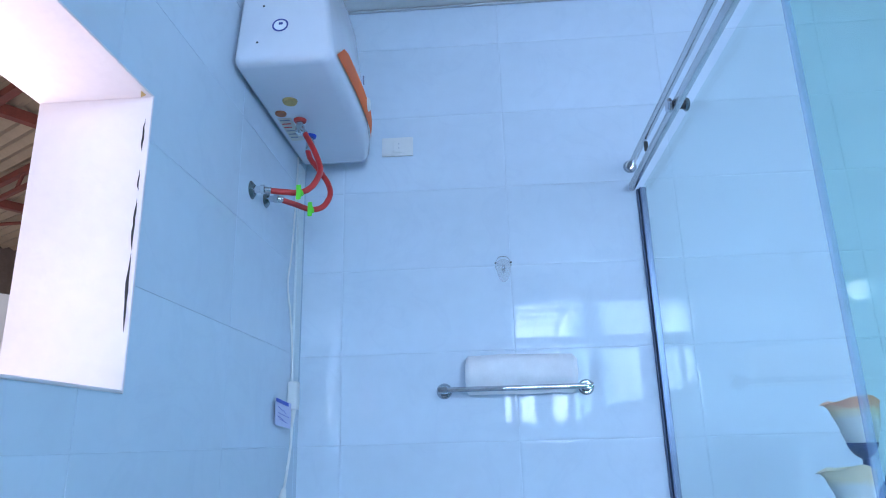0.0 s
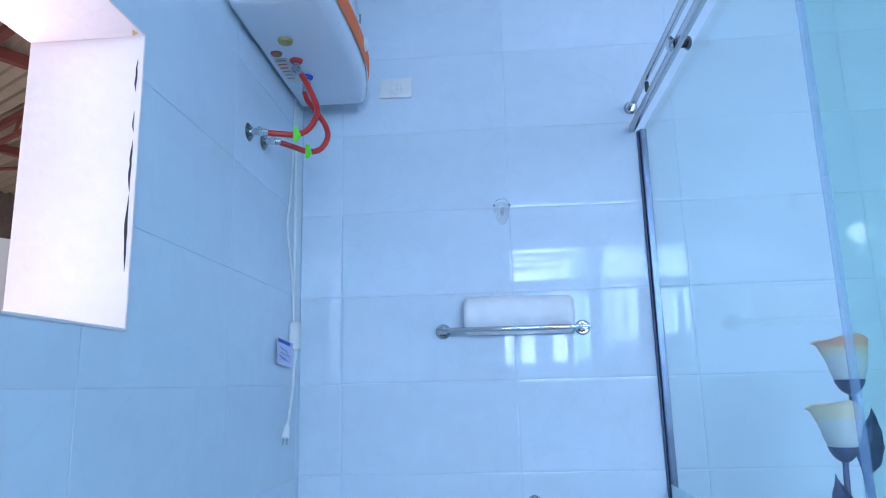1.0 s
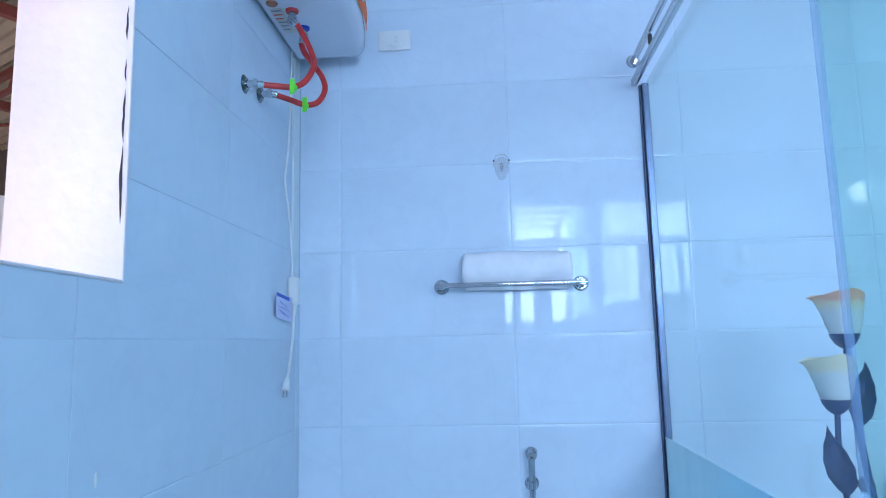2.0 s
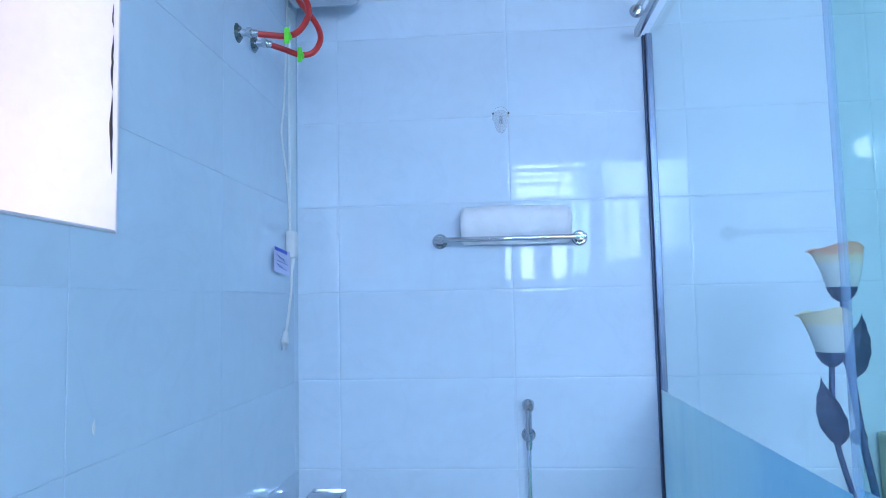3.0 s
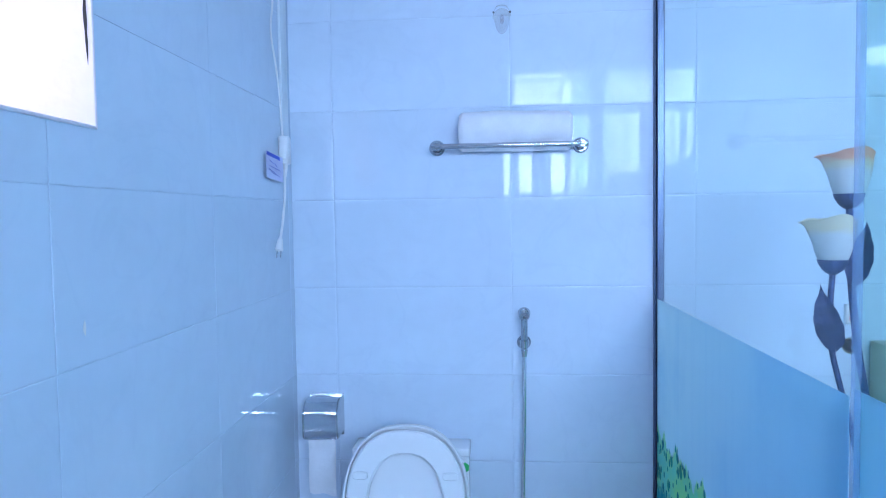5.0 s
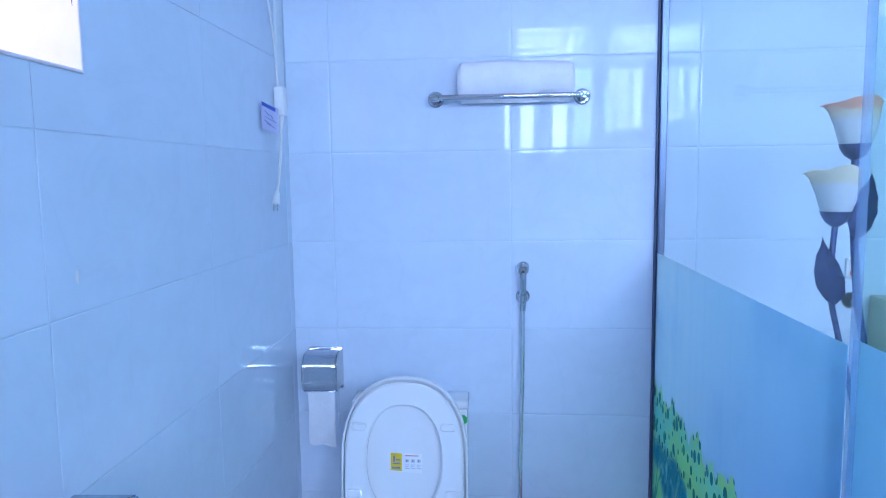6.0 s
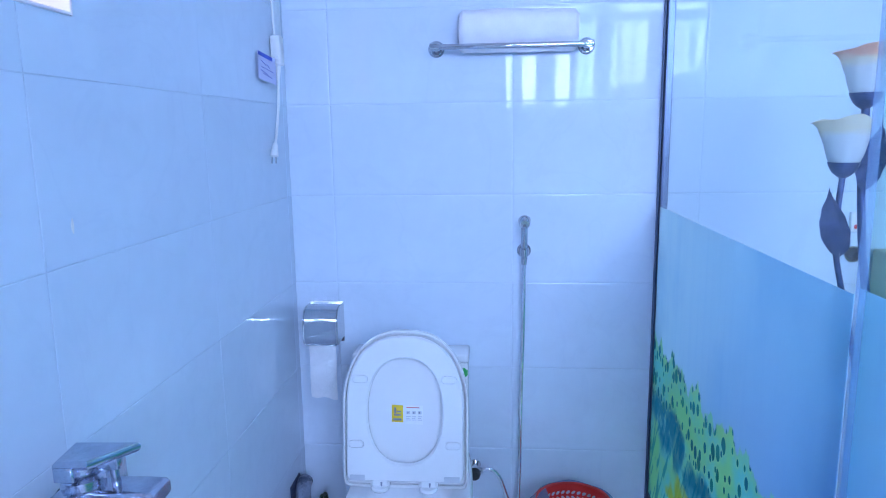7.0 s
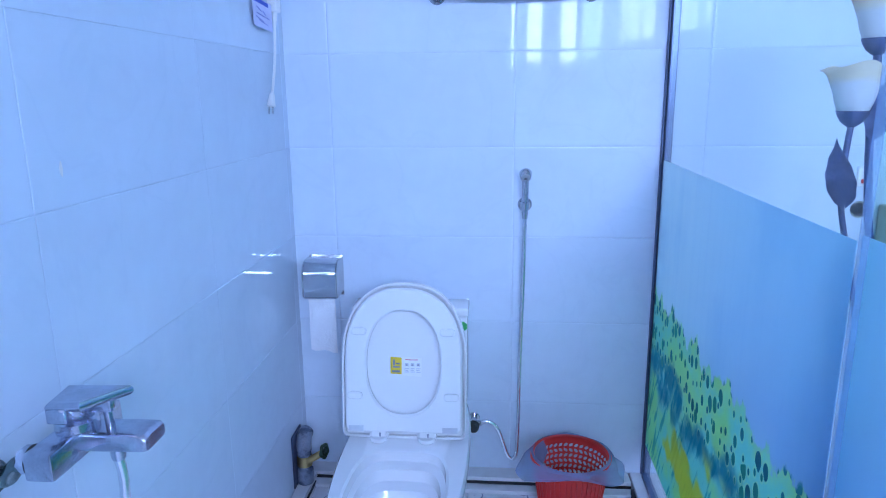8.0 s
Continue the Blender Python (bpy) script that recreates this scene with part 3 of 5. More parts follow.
def shed():
    s = thing("open_shed", (-5.8, 7.2, -0.3), "open steel shed with brown corrugated roof and red trusses", "shed")
    inv = Matrix.Translation(s.location).inverted()
    # a along the corrugations, b across them
    turn = Matrix.Translation((-5.8, 7.2, 0)) @ Matrix(((0.86, 0.51, 0, 0), (-0.51, 0.86, 0, 0), (0, 0, 1, 0), (0, 0, 0, 1)))

    def p(name, b, m, label="", turned=True):
        if turned:
            b.transform(turn)
        o = part(name, b, m, s, label, False)
        o.matrix_parent_inverse = inv
    a0, a1, b0, b1 = -3.05, 4.6, -3.3, 3.5
    b = bmesh.new()
    n = 168
    rows = []
    for i in range(n + 1):
        v = b0 + (b1 - b0) * i / n
        z = 4.77 + 0.022 * math.sin(i * math.tau / 4)
        rows.append((b.verts.new((a0, v, z)), b.verts.new((a1, v, z))))
    for q, c in zip(rows, rows[1:]):
        b.faces.new((q[0], q[1], c[1], c[0]))
    p("roof", b, ROOF, "brown corrugated roof sheet")
    p("gable_panel", box(a0 - 0.06, a0, b0, b1, 4.02, 4.80), mat("dark_gable_sheet", (0.14, 0.10, 0.09), 0.7, var=0.15, scale=3), "dark gable sheet")
    for v in (-2.4, 0.0, 2.4):
        p("truss_top", box(a0, a1, v - 0.035, v + 0.035, 4.66, 4.74), RUST)
        p("truss_chord", box(a0, a1, v - 0.025, v + 0.025, 4.46, 4.51), RUST)
        for i in range(9):
            p("truss_web", rod((a0 + 0.4 + i * 0.8, v, 4.49), (a0 + 0.55 + i * 0.8, v, 4.68), 0.022, seg=8), RUST)
    p("purlin", box(a0, a1, -0.98, -0.90, 4.66, 4.74), RUST)
    for a in (-0.6, 2.15, 4.3):
        p("cross_beam", box(a - 0.045, a + 0.045, b0, b1, 4.62, 4.73), RUST)
    p("brace", rod((-3.0, -0.04, 4.7), (1.6, 2.4, 4.7), 0.025, seg=10), RUST)
    for a in (a0 + 0.1, 4.3):
        for v in (b0 + 0.2, b1 - 0.2):
            p("post", box(a - 0.07, a + 0.07, v - 0.07, v + 0.07, -0.3, 4.62), RUST)
    p("end_wall", box(-16.0, 4.4, 12.4, 12.6, -0.3, 5.1), BRIGHT_WALL, "pale rendered far wall", False)


shed()


# ---- things ----
def group(name, at, label, category, grp=""):
    """A thing with its own part-linker that keeps world coordinates."""
    w = thing(name, at, label, category, grp)
    inv = Matrix.Translation(at).inverted()

    def p(nm, b, m, lab="", under=None, smooth=True):
        o = part(nm, b, m, under or w, lab, smooth)
        if under is None:
            o.matrix_parent_inverse = inv
        return o
    return w, p


def water_heater():
    w, p = group("water_heater", (LEFT, 1.79, 2.49), "white wall-hung electric water heater with orange stripe", "water heater")
    y0, y1, z0, z1 = 1.425, 2.135, 2.488, 2.93

    def leaned(b):
        for v in b.verts:
            v.co.y += (v.co.z - z0) * 0.17 * max(0.0, min(1.0, 1 - (v.co.y - y0) / 0.35))
        return b
    xb, xf = LEFT + 0.006, -0.196
    # rounded section in x, z swept along y, ends rounded in
    sec = []
    for (cx, cz, r, a0) in ((xf - 0.038, z0 + 0.036, 0.036, -90), (xf - 0.055, z1 - 0.06, 0.06, 0), (xb + 0.03, z1 - 0.03, 0.03, 90), (xb + 0.02, z0 + 0.02, 0.02, 180)):
        for i in range(7):
            a = radians(a0 + 15 * i)
            sec.append((cx + r * math.cos(a), cz + r * math.sin(a)))
    # gentle bulge of the front
    b = bmesh.new()
    rings = []
    cx, cz = (xb + xf) / 2, (z0 + z1) / 2
    for i, (t, s) in enumerate(((0, 0.90), (0.008, 0.95), (0.022, 0.985), (0.045, 1), (0.2, 1.0), (0.35, 1.0), (0.5, 1.0), (0.65, 1.0), (0.8, 1.0), (0.955, 1), (0.978, 0.985), (0.992, 0.95), (1, 0.90))):
        bul = 0.014 * math.sin(math.pi * t)
        ring = []
        for x, z in sec:
            k = max(0, (x - xf + 0.06) / 0.06)
            xx = cx + (x - cx) * s + bul * k
            # the front leans back towards its top and draws in at the far end
            up = max(0.0, (z - z0 - 0.11) / (z1 - z0 - 0.11))
            far = max(0.0, (t - 0.62) / 0.38)
            xx -= (0.07 * up ** 1.4 + 0.03 * far ** 2) * max(0.0, (x - xb) / (xf - xb)) ** 1.5
            xx = max(xx, xb)
            ring.append(b.verts.new((xx, y0 + (y1 - y0) * t, cz + (z - cz) * s)))
        rings.append(ring)
    stitch(b, rings)
    b.faces.new(rings[0])
    b.faces.new(rings[-1])
    p("body", leaned(b), ENAMEL)
    # orange stripe, following the bulged front
    b = bmesh.new()
    top, low = [], []
    for i in range(13):
        t = 0.055 + 0.77 * i / 12
        x = xf + 0.0012 + 0.014 * math.sin(math.pi * t) - 0.03 * max(0.0, (t - 0.62) / 0.38) ** 2
        y = y0 + (y1 - y0) * t
        zz = z0 + 0.036
        hgt = 0.074 * min(1, (i + 0.3) / 1.6)
        low.append(b.verts.new((x, y, zz)))
        top.append(b.verts.new((x + 0.0005, y + 0.016, zz + hgt)))
    for i in range(12):
        b.faces.new((low[i], low[i + 1], top[i + 1], top[i]))
    p("stripe", leaned(b), ORANGE, "orange sticker band")
    p("dial", rod((xf + 0.002, 1.87, z0 + 0.098), (xf + 0.022, 1.87, z0 + 0.098), 0.026, 0.022, 24, bevel=0.004), PLASTIC, "white control dial")
    p("dial_mark", box(xf + 0.010, xf + 0.0145, 1.80, 1.806, z0 + 0.135, z0 + 0.165), GREY_PRINT)
    # round badge on the near end
    bz, bx, by = 2.612, -0.347, y0 + 0.0005
    ring_bm = bmesh.new()
    prof = ((0.018, 0), (0.018, 0.0012), (0.0225, 0.0012), (0.0225, 0))
    rr = []
    for r, h in prof:
        rr.append([ring_bm.verts.new((bx + r * math.cos(a * math.tau / 28), by - h, bz + r * math.sin(a * math.tau / 28))) for a in range(28)])
    stitch(ring_bm, rr)
    badge = p("badge", leaned(ring_bm), NAVY, "round navy badge")
    p("badge_centre", leaned(rod((bx, by, bz), (bx, by - 0.001, bz), 0.0175, seg=24)), PAPER, "", badge)
    p("badge_mark", leaned(box(bx - 0.004, bx + 0.007, by - 0.0022, by - 0.0011, bz + 0.001, bz + 0.009, 0.0004, 1)), NAVY, "", badge)
    for x, z in ((-0.40, 2.685), (-0.405, 2.555)):
        p("screw", leaned(rod((x, by + 0.004, z), (x, by - 0.002, z), 0.0032, seg=10)), RUBBER)
    zb = z0
    p("drain_cap", rod((-0.373, 1.641, zb + 0.004), (-0.373, 1.641, zb - 0.008), 0.023, 0.021, 24, bevel=0.002), BRASS, "yellow brass cap")
    p("relief_cap", rod((-0.423, 1.713, zb + 0.004), (-0.423, 1.713, zb - 0.006), 0.018, 0.017, 24, bevel=0.002), mat("copper_brown", (0.45, 0.16, 0.08), 0.35, 0.4), "reddish brown cap")
    for (x, y, ring_m, nm) in ((-0.377, 1.764, RED_PRINT, "hot_collar"), (-0.375, 1.878, BLUE, "cold_collar")):
        p(nm, rod((x, y, zb + 0.004), (x, y, zb - 0.008), 0.021, 0.019, 24, bevel=0.002), ring_m)
        p("nipple", rod((x, y, zb - 0.006), (x, y, zb - 0.05), 0.0105, seg=16, bevel=0.002), STEEL)
        p("nut", rod((x, y, zb - 0.02), (x, y, zb - 0.042), 0.0145, seg=6, bevel=0.001), STEEL)
    lab = p("rating_label", box(-0.444, -0.402, 1.745, 1.905, zb - 0.0015, zb + 0.002), mat("beige_label", (0.60, 0.57, 0.52), 0.5), "small printed rating label", None, False)
    for i in range(6):
        y = 1.755 + i * 0.024
        p("print_bar", box(-0.440, -0.408 - 0.004 * (i % 3), y, y + 0.006, zb - 0.0025, zb - 0.0016), RED_PRINT if i in (1, 2) else GREY_PRINT, "", lab, False)


water_heater()


def supply_hose(points, tie, y, z, fit_top):
    w, p = group("supply_hose", points[0], "red braided hose with lime cable tie feeding the heater", "hose", "heater hoses")
    p("tube", tube(points, 0.0088, 14, 7), RED)
    i = tie
    a, c = Vector(points[i]), Vector(points[i + 1])
    d = (c - a).normalized() * 0.007
    m = Vector(points[i])
    tie_ob = p("tie", rod(m - d, m + d, 0.0125, seg=14, bevel=0.002), LIME, "lime green plastic tie")
    p("tie_tail", box(m.x - 0.007, m.x + 0.007, m.y - 0.014, m.y - 0.010, m.z - 0.026, m.z + 0.020, 0.002, 1), LIME, "", tie_ob)
    p("ferrule", rod((-0.452, y, z), (-0.424, points[0][1] + 0.003, points[0][2]), 0.0105, seg=16, bevel=0.002), STEEL)
    p("nut", rod((-0.449, y, z), (-0.436, y, z), 0.014, seg=6, bevel=0.001), STEEL)
    t = Vector(points[-1])
    p("top_ferrule", rod(t, (fit_top[0], fit_top[1], fit_top[2]), 0.0108, seg=16, bevel=0.002), STEEL)


supply_hose([(-0.434, 1.657, 2.213), (-0.393, 1.671, 2.212), (-0.347, 1.686, 2.213), (-0.318, 1.70, 2.233), (-0.299, 1.714, 2.274), (-0.300, 1.728, 2.311), (-0.325, 1.743, 2.374), (-0.357, 1.757, 2.435)], 2, 1.645, 2.212, (-0.377, 1.764, 2.46))
supply_hose([(-0.432, 1.777, 2.229), (-0.391, 1.789, 2.216), (-0.344, 1.801, 2.201), (-0.309, 1.813, 2.213), (-0.291, 1.825, 2.254), (-0.302, 1.838, 2.299), (-0.334, 1.85, 2.350), (-0.366, 1.862, 2.395), (-0.380, 1.874, 2.430)], 2, 1.767, 2.229, (-0.375, 1.878, 2.455))
for y, z in ((1.643, 2.211), (1.765, 2.228)):
    w, p = group("wall_outlet", (LEFT, y, z), "chrome round wall outlet feeding a red hose", "pipe outlet", "heater outlets")
    p("flange", rod((LEFT - 0.001, y, z), (LEFT + 0.009, y, z), 0.027, 0.020, 24, bevel=0.002), DARK_CHROME)
    p("stub", rod((LEFT + 0.008, y, z), (LEFT + 0.03, y, z), 0.0105, seg=16), CHROME)


def socket():
    w, p = group("wall_socket", (-0.128, BACK, 2.578), "white two-pin wall socket plate on the tiles", "socket")
    p("plate", box(-0.187, -0.069, BACK - 0.010, BACK, 2.54, 2.616, 0.003, 2), PLASTIC)
    p("module", box(-0.142, -0.106, BACK - 0.0125, BACK - 0.010, 2.552, 2.604, 0.001, 1), PLASTIC)
    for z in (2.571, 2.588):
        p("pin_hole", rod((-0.122, BACK - 0.0125, z), (-0.122, BACK - 0.0135, z), 0.0028, seg=10), GREY_SHADE)


socket()


def clear_hook():
    x, z = 0.247, 2.093
    w, p = group("stick_on_hook", (x, BACK, z), "clear plastic stick-on hook on the tiles", "hook")
    b = bmesh.new()
    out = [(0.031 * math.cos(a * math.tau / 28) * (1 if math.sin(a * math.tau / 28) > 0 else 0.8), 0.036 * math.sin(a * math.tau / 28) * (0.85 if math.sin(a * math.tau / 28) > 0 else 1.5)) for a in range(28)]
    p("backplate", slab(out, lambda u, v, t: (x + u, BACK - t, z + v), 0.003), CLEAR)
    p("prong", tube([(x, BACK - 0.003, z + 0.005), (x, BACK - 0.014, z - 0.012), (x, BACK - 0.024, z - 0.022), (x, BACK - 0.030, z - 0.010)], 0.006, 10), CLEAR)
    for s in (-1, 1):
        p("rivet", rod((x + s * 0.027, BACK - 0.002, z + 0.017), (x + s * 0.027, BACK - 0.006, z + 0.017), 0.0035, seg=10), RUBBER)
    p("wire", tube([(x - 0.027, BACK - 0.005, z + 0.017), (x - 0.015, BACK - 0.007, z + 0.036), (x + 0.012, BACK - 0.007, z + 0.037), (x + 0.027, BACK - 0.005, z + 0.017)], 0.0011, 6), STEEL)


clear_hook()


def towel_bar():
    z, y = 1.668, BACK - 0.062
    w, p = group("towel_bar", (0.26, BACK, z), "chrome towel bar with round wall rosettes", "towel bar")
    p("bar", rod((0.028, y, z), (0.498, y, z), 0.0088, seg=20), CHROME)
    for x in (0.026, 0.502):
        p("rosette", rod((x, BACK, z), (x, BACK - 0.012, z), 0.0265, 0.022, 28, bevel=0.003), CHROME)
        p("arm", rod((x, BACK - 0.010, z), (x, y - 0.011, z), 0.0105, seg=18, bevel=0.002), CHROME)
        s = 1 if x > 0.2 else -1
        p("collar", rod((x - s * 0.016, y, z), (x + s * 0.016, y, z), 0.0125, seg=18, bevel=0.002), CHROME)


towel_bar()


def towel():
    # folded bundle lying on the bar against the wall
    b = bmesh.new()
    x0, x1 = 0.103, 0.469
    rings = []
    n = 36
    for i in range(n + 1):
        t = i / n
        x = x0 + (x1 - x0) * t
        edge = min(1, min(t, 1 - t) / 0.04 + 0.82)
        ring = []
        sag = -0.012 * math.sin(math.pi * t)
        for yy, zz in ((2.196, 1.655), (2.165, 1.648), (2.155, 1.655 + sag * 0.6), (2.148, 1.666), (2.132, 1.679), (2.121, 1.688), (2.111, 1.704), (2.111, 1.729), (2.117, 1.752), (2.133, 1.767), (2.158, 1.776), (2.180, 1.775), (2.196, 1.764)):
            k = noise.noise((x * 9, yy * 30, zz * 30)) * 0.004
            h = 0.006 * math.sin(t * 2.6 + 0.4)
            cy, cz = 2.155, 1.71
            ring.append(b.verts.new((x + 0.006 * noise.noise((yy * 40, zz * 40, 1)) * (1 if t > 0.9 or t < 0.1 else 0), min(2.197, cy + (yy - cy) * edge + k), cz + (zz - cz) * edge + k + (h if zz > 1.7 else 0))))
        rings.append(ring)
    stitch(b, rings)
    b.faces.new(rings[0])
    b.faces.new(rings[-1])
    tagged(part("towel", b, TOWEL, None), "folded white terry towel lying on the chrome bar", "towel")


towel()


def power_cord():
    w, p = group("power_cord", (LEFT + 0.012, 2.1, 1.66), "white heater power cord with inline breaker plug hanging loose", "power cord")
    xw = LEFT + 0.008
    p("cord", tube([(xw, 2.06, 2.495), (xw, 2.045, 2.30), (xw, 2.02, 2.12), (xw, 1.995, 2.02), (xw + 0.002, 2.025, 1.93), (xw + 0.004, 2.05, 1.84), (xw + 0.008, 2.062, 1.70)], 0.0033, 8), PLASTIC)
    hx, hy = xw + 0.012, 2.072
    b = box(hx - 0.018, hx + 0.014, hy - 0.020, hy + 0.020, 1.615, 1.705, 0.006, 3)
    hs = p("breaker_box", b, PLASTIC)
    p("button", box(hx - 0.004, hx + 0.010, hy - 0.0225, hy - 0.0195, 1.632, 1.645, 0.001, 1), PLASTIC, "pale test button", hs)
    p("strain_relief", rod((hx, hy, 1.617), (hx - 0.002, hy - 0.004, 1.575), 0.008, 0.005, 14), PLASTIC)
    p("lower_cord", tube([(hx - 0.002, hy - 0.004, 1.58), (hx - 0.003, hy - 0.012, 1.50), (hx - 0.006, hy - 0.032, 1.42), (hx - 0.007, hy - 0.055, 1.37)], 0.0042, 10), PLASTIC)
    plug = p("plug", rod((hx - 0.007, hy - 0.052, 1.378), (hx - 0.008, hy - 0.066, 1.338), 0.008, 0.013, 16, bevel=0.003), PLASTIC, "white plug with two pins")
    for s in (-1, 1):
        p("pin", rod((hx - 0.008 + s * 0.006, hy - 0.066, 1.340), (hx - 0.008 + s * 0.006, hy - 0.072, 1.318), 0.0024, seg=10), STEEL, "", plug)
    # printed card tied to the plug, leaning on the wall
    def card(y0, y1, z0, z1, lift, skew=0.0):
        k = bmesh.new()
        pts = [(y0 + skew, z0 + 0.012), (y1 + skew, z0), (y1, z1 - 0.012), (y0, z1)]
        lo = [k.verts.new((xw - 0.004 + lift + 0.10 * (y - 1.953), y, z)) for y, z in pts]
        hi = [k.verts.new((xw - 0.003 + lift + 0.10 * (y - 1.953), y, z)) for y, z in pts]
        k.faces.new(lo)
        k.faces.new(hi)
        stitch(k, [lo, hi])
        return k
    tag = p("instruction_card", card(1.918, 2.038, 1.555, 1.645, 0.008), mat("lavender_card", (0.62, 0.63, 0.86), 0.5), "small printed card with blue header", None, False)
    p("card_header", card(1.920, 2.013, 1.622, 1.645, 0.0095), BLUE, "", tag, False)
    for i, (a, c) in enumerate(((0.02, 0.05), (0.06, 0.075), (0.02, 0.10), (0.015, 0.06), (0.03, 0.09))):
        z = 1.612 - i * 0.009
        p("print_bar", card(1.918 + a, 1.918 + c, z - 0.005, z + 0.009 - 0.005 + 0.004, 0.0095), BLUE, "", tag, False)


power_cord()


def corner_strip():
    w, p = group("corner_strip", (LEFT, 2.12, 1.72), "flat pale strip running down the wall corner", "cable cover")
    p("cover", box(LEFT, LEFT + 0.007, 2.094, 2.158, 1.705, 2.487, 0.002, 2), PALE_STRIP)
    p("base", box(LEFT, LEFT + 0.002, 2.090, 2.162, 1.70, 2.487, 0.0006, 1), PALE_STRIP)


corner_strip()


def paper_holder():
    x0, x1, z0, z1, d = -0.424, -0.316, 0.690, 0.828, 0.105
    w, p = group("toilet_paper_holder", ((x0 + x1) / 2, BACK, z0), "chrome covered toilet paper holder with hanging paper", "paper holder")
    prof = [(BACK - 0.002, z1), (BACK - 0.055, z1 + 0.002)]
    for i in range(9):
        a = radians(90 + 11.25 * i)
        prof.append((BACK - 0.055 + 0.05 * math.cos(a), z1 - 0.05 + 0.052 * math.sin(a)))
    prof += [(BACK - 0.106, 0.745), (BACK - 0.104, 0.715), (BACK - 0.098, z0 + 0.016)]
    b = bmesh.new()
    a0 = [b.verts.new((x0, y, z)) for y, z in prof]
    a1 = [b.verts.new((x1, y, z)) for y, z in prof]
    i0 = [b.verts.new((x0, y + 0.0015, z - 0.0015)) for y, z in prof]
    i1 = [b.verts.new((x1, y + 0.0015, z - 0.0015)) for y, z in prof]
    for k in range(len(prof) - 1):
        b.faces.new((a0[k], a1[k], a1[k + 1], a0[k + 1]))
        b.faces.new((i0[k], i1[k], i1[k + 1], i0[k + 1]))
    stitch(b, [a0 + a1[::-1], i0 + i1[::-1]])
    p("cover", b, CHROME, "curved chrome flap")
    p("backplate", box(x0 - 0.004, x1 + 0.004, BACK - 0.002, BACK, z0, z1 + 0.006, 0.0006, 1), CHROME)
    for xa, xc in ((x0 - 0.006, x0 - 0.001), (x1 + 0.001, x1 + 0.006)):
        out = [(y, z) for y, z in prof] + [(BACK - 0.002, z0 + 0.02)]
        p("side_plate", slab(out, lambda u, v, t, xa=xa, xc=xc: (xa + t, u, v), xc - xa), STEEL)
    p("lip", rod((x0, BACK - 0.099, z0 + 0.016), (x1, BACK - 0.099, z0 + 0.016), 0.003, seg=10), CHROME)
    p("roll", rod((x0 + 0.012, BACK - 0.052, 0.738), (x1 - 0.012, BACK - 0.052, 0.738), 0.044, seg=28, bevel=0.003), PAPER, "roll of white paper")
    b = bmesh.new()
    rows = []
    for i in range(13):
        t = i / 12
        z = 0.735 - t * 0.222
        y = BACK - 0.0965 + 0.02 * t + 0.002 * math.sin(t * 7)
        row = []
        for k in range(7):
            u = k / 6
            row.append((x0 + 0.008 + u * 0.092 + 0.002 * math.sin(t * 5), y + 0.0012 * math.sin(u * 6 + t * 3), z - (0.010 * u + 0.004 * math.sin(u * 9) if i == 12 else 0)))
        rows.append(row)
    f = [[b.verts.new(q) for q in r] for r in rows]
    k = [[b.verts.new((q[0], q[1] + 0.0006, q[2])) for q in r] for r in rows]
    for i in range(12):
        for j in range(6):
            b.faces.new((f[i][j], f[i][j + 1], f[i + 1][j + 1], f[i + 1][j]))
            b.faces.new((k[i][j], k[i][j + 1], k[i + 1][j + 1], k[i + 1][j]))
    p("paper_sheet", b, PAPER, "loose hanging sheet of paper")


paper_holder()


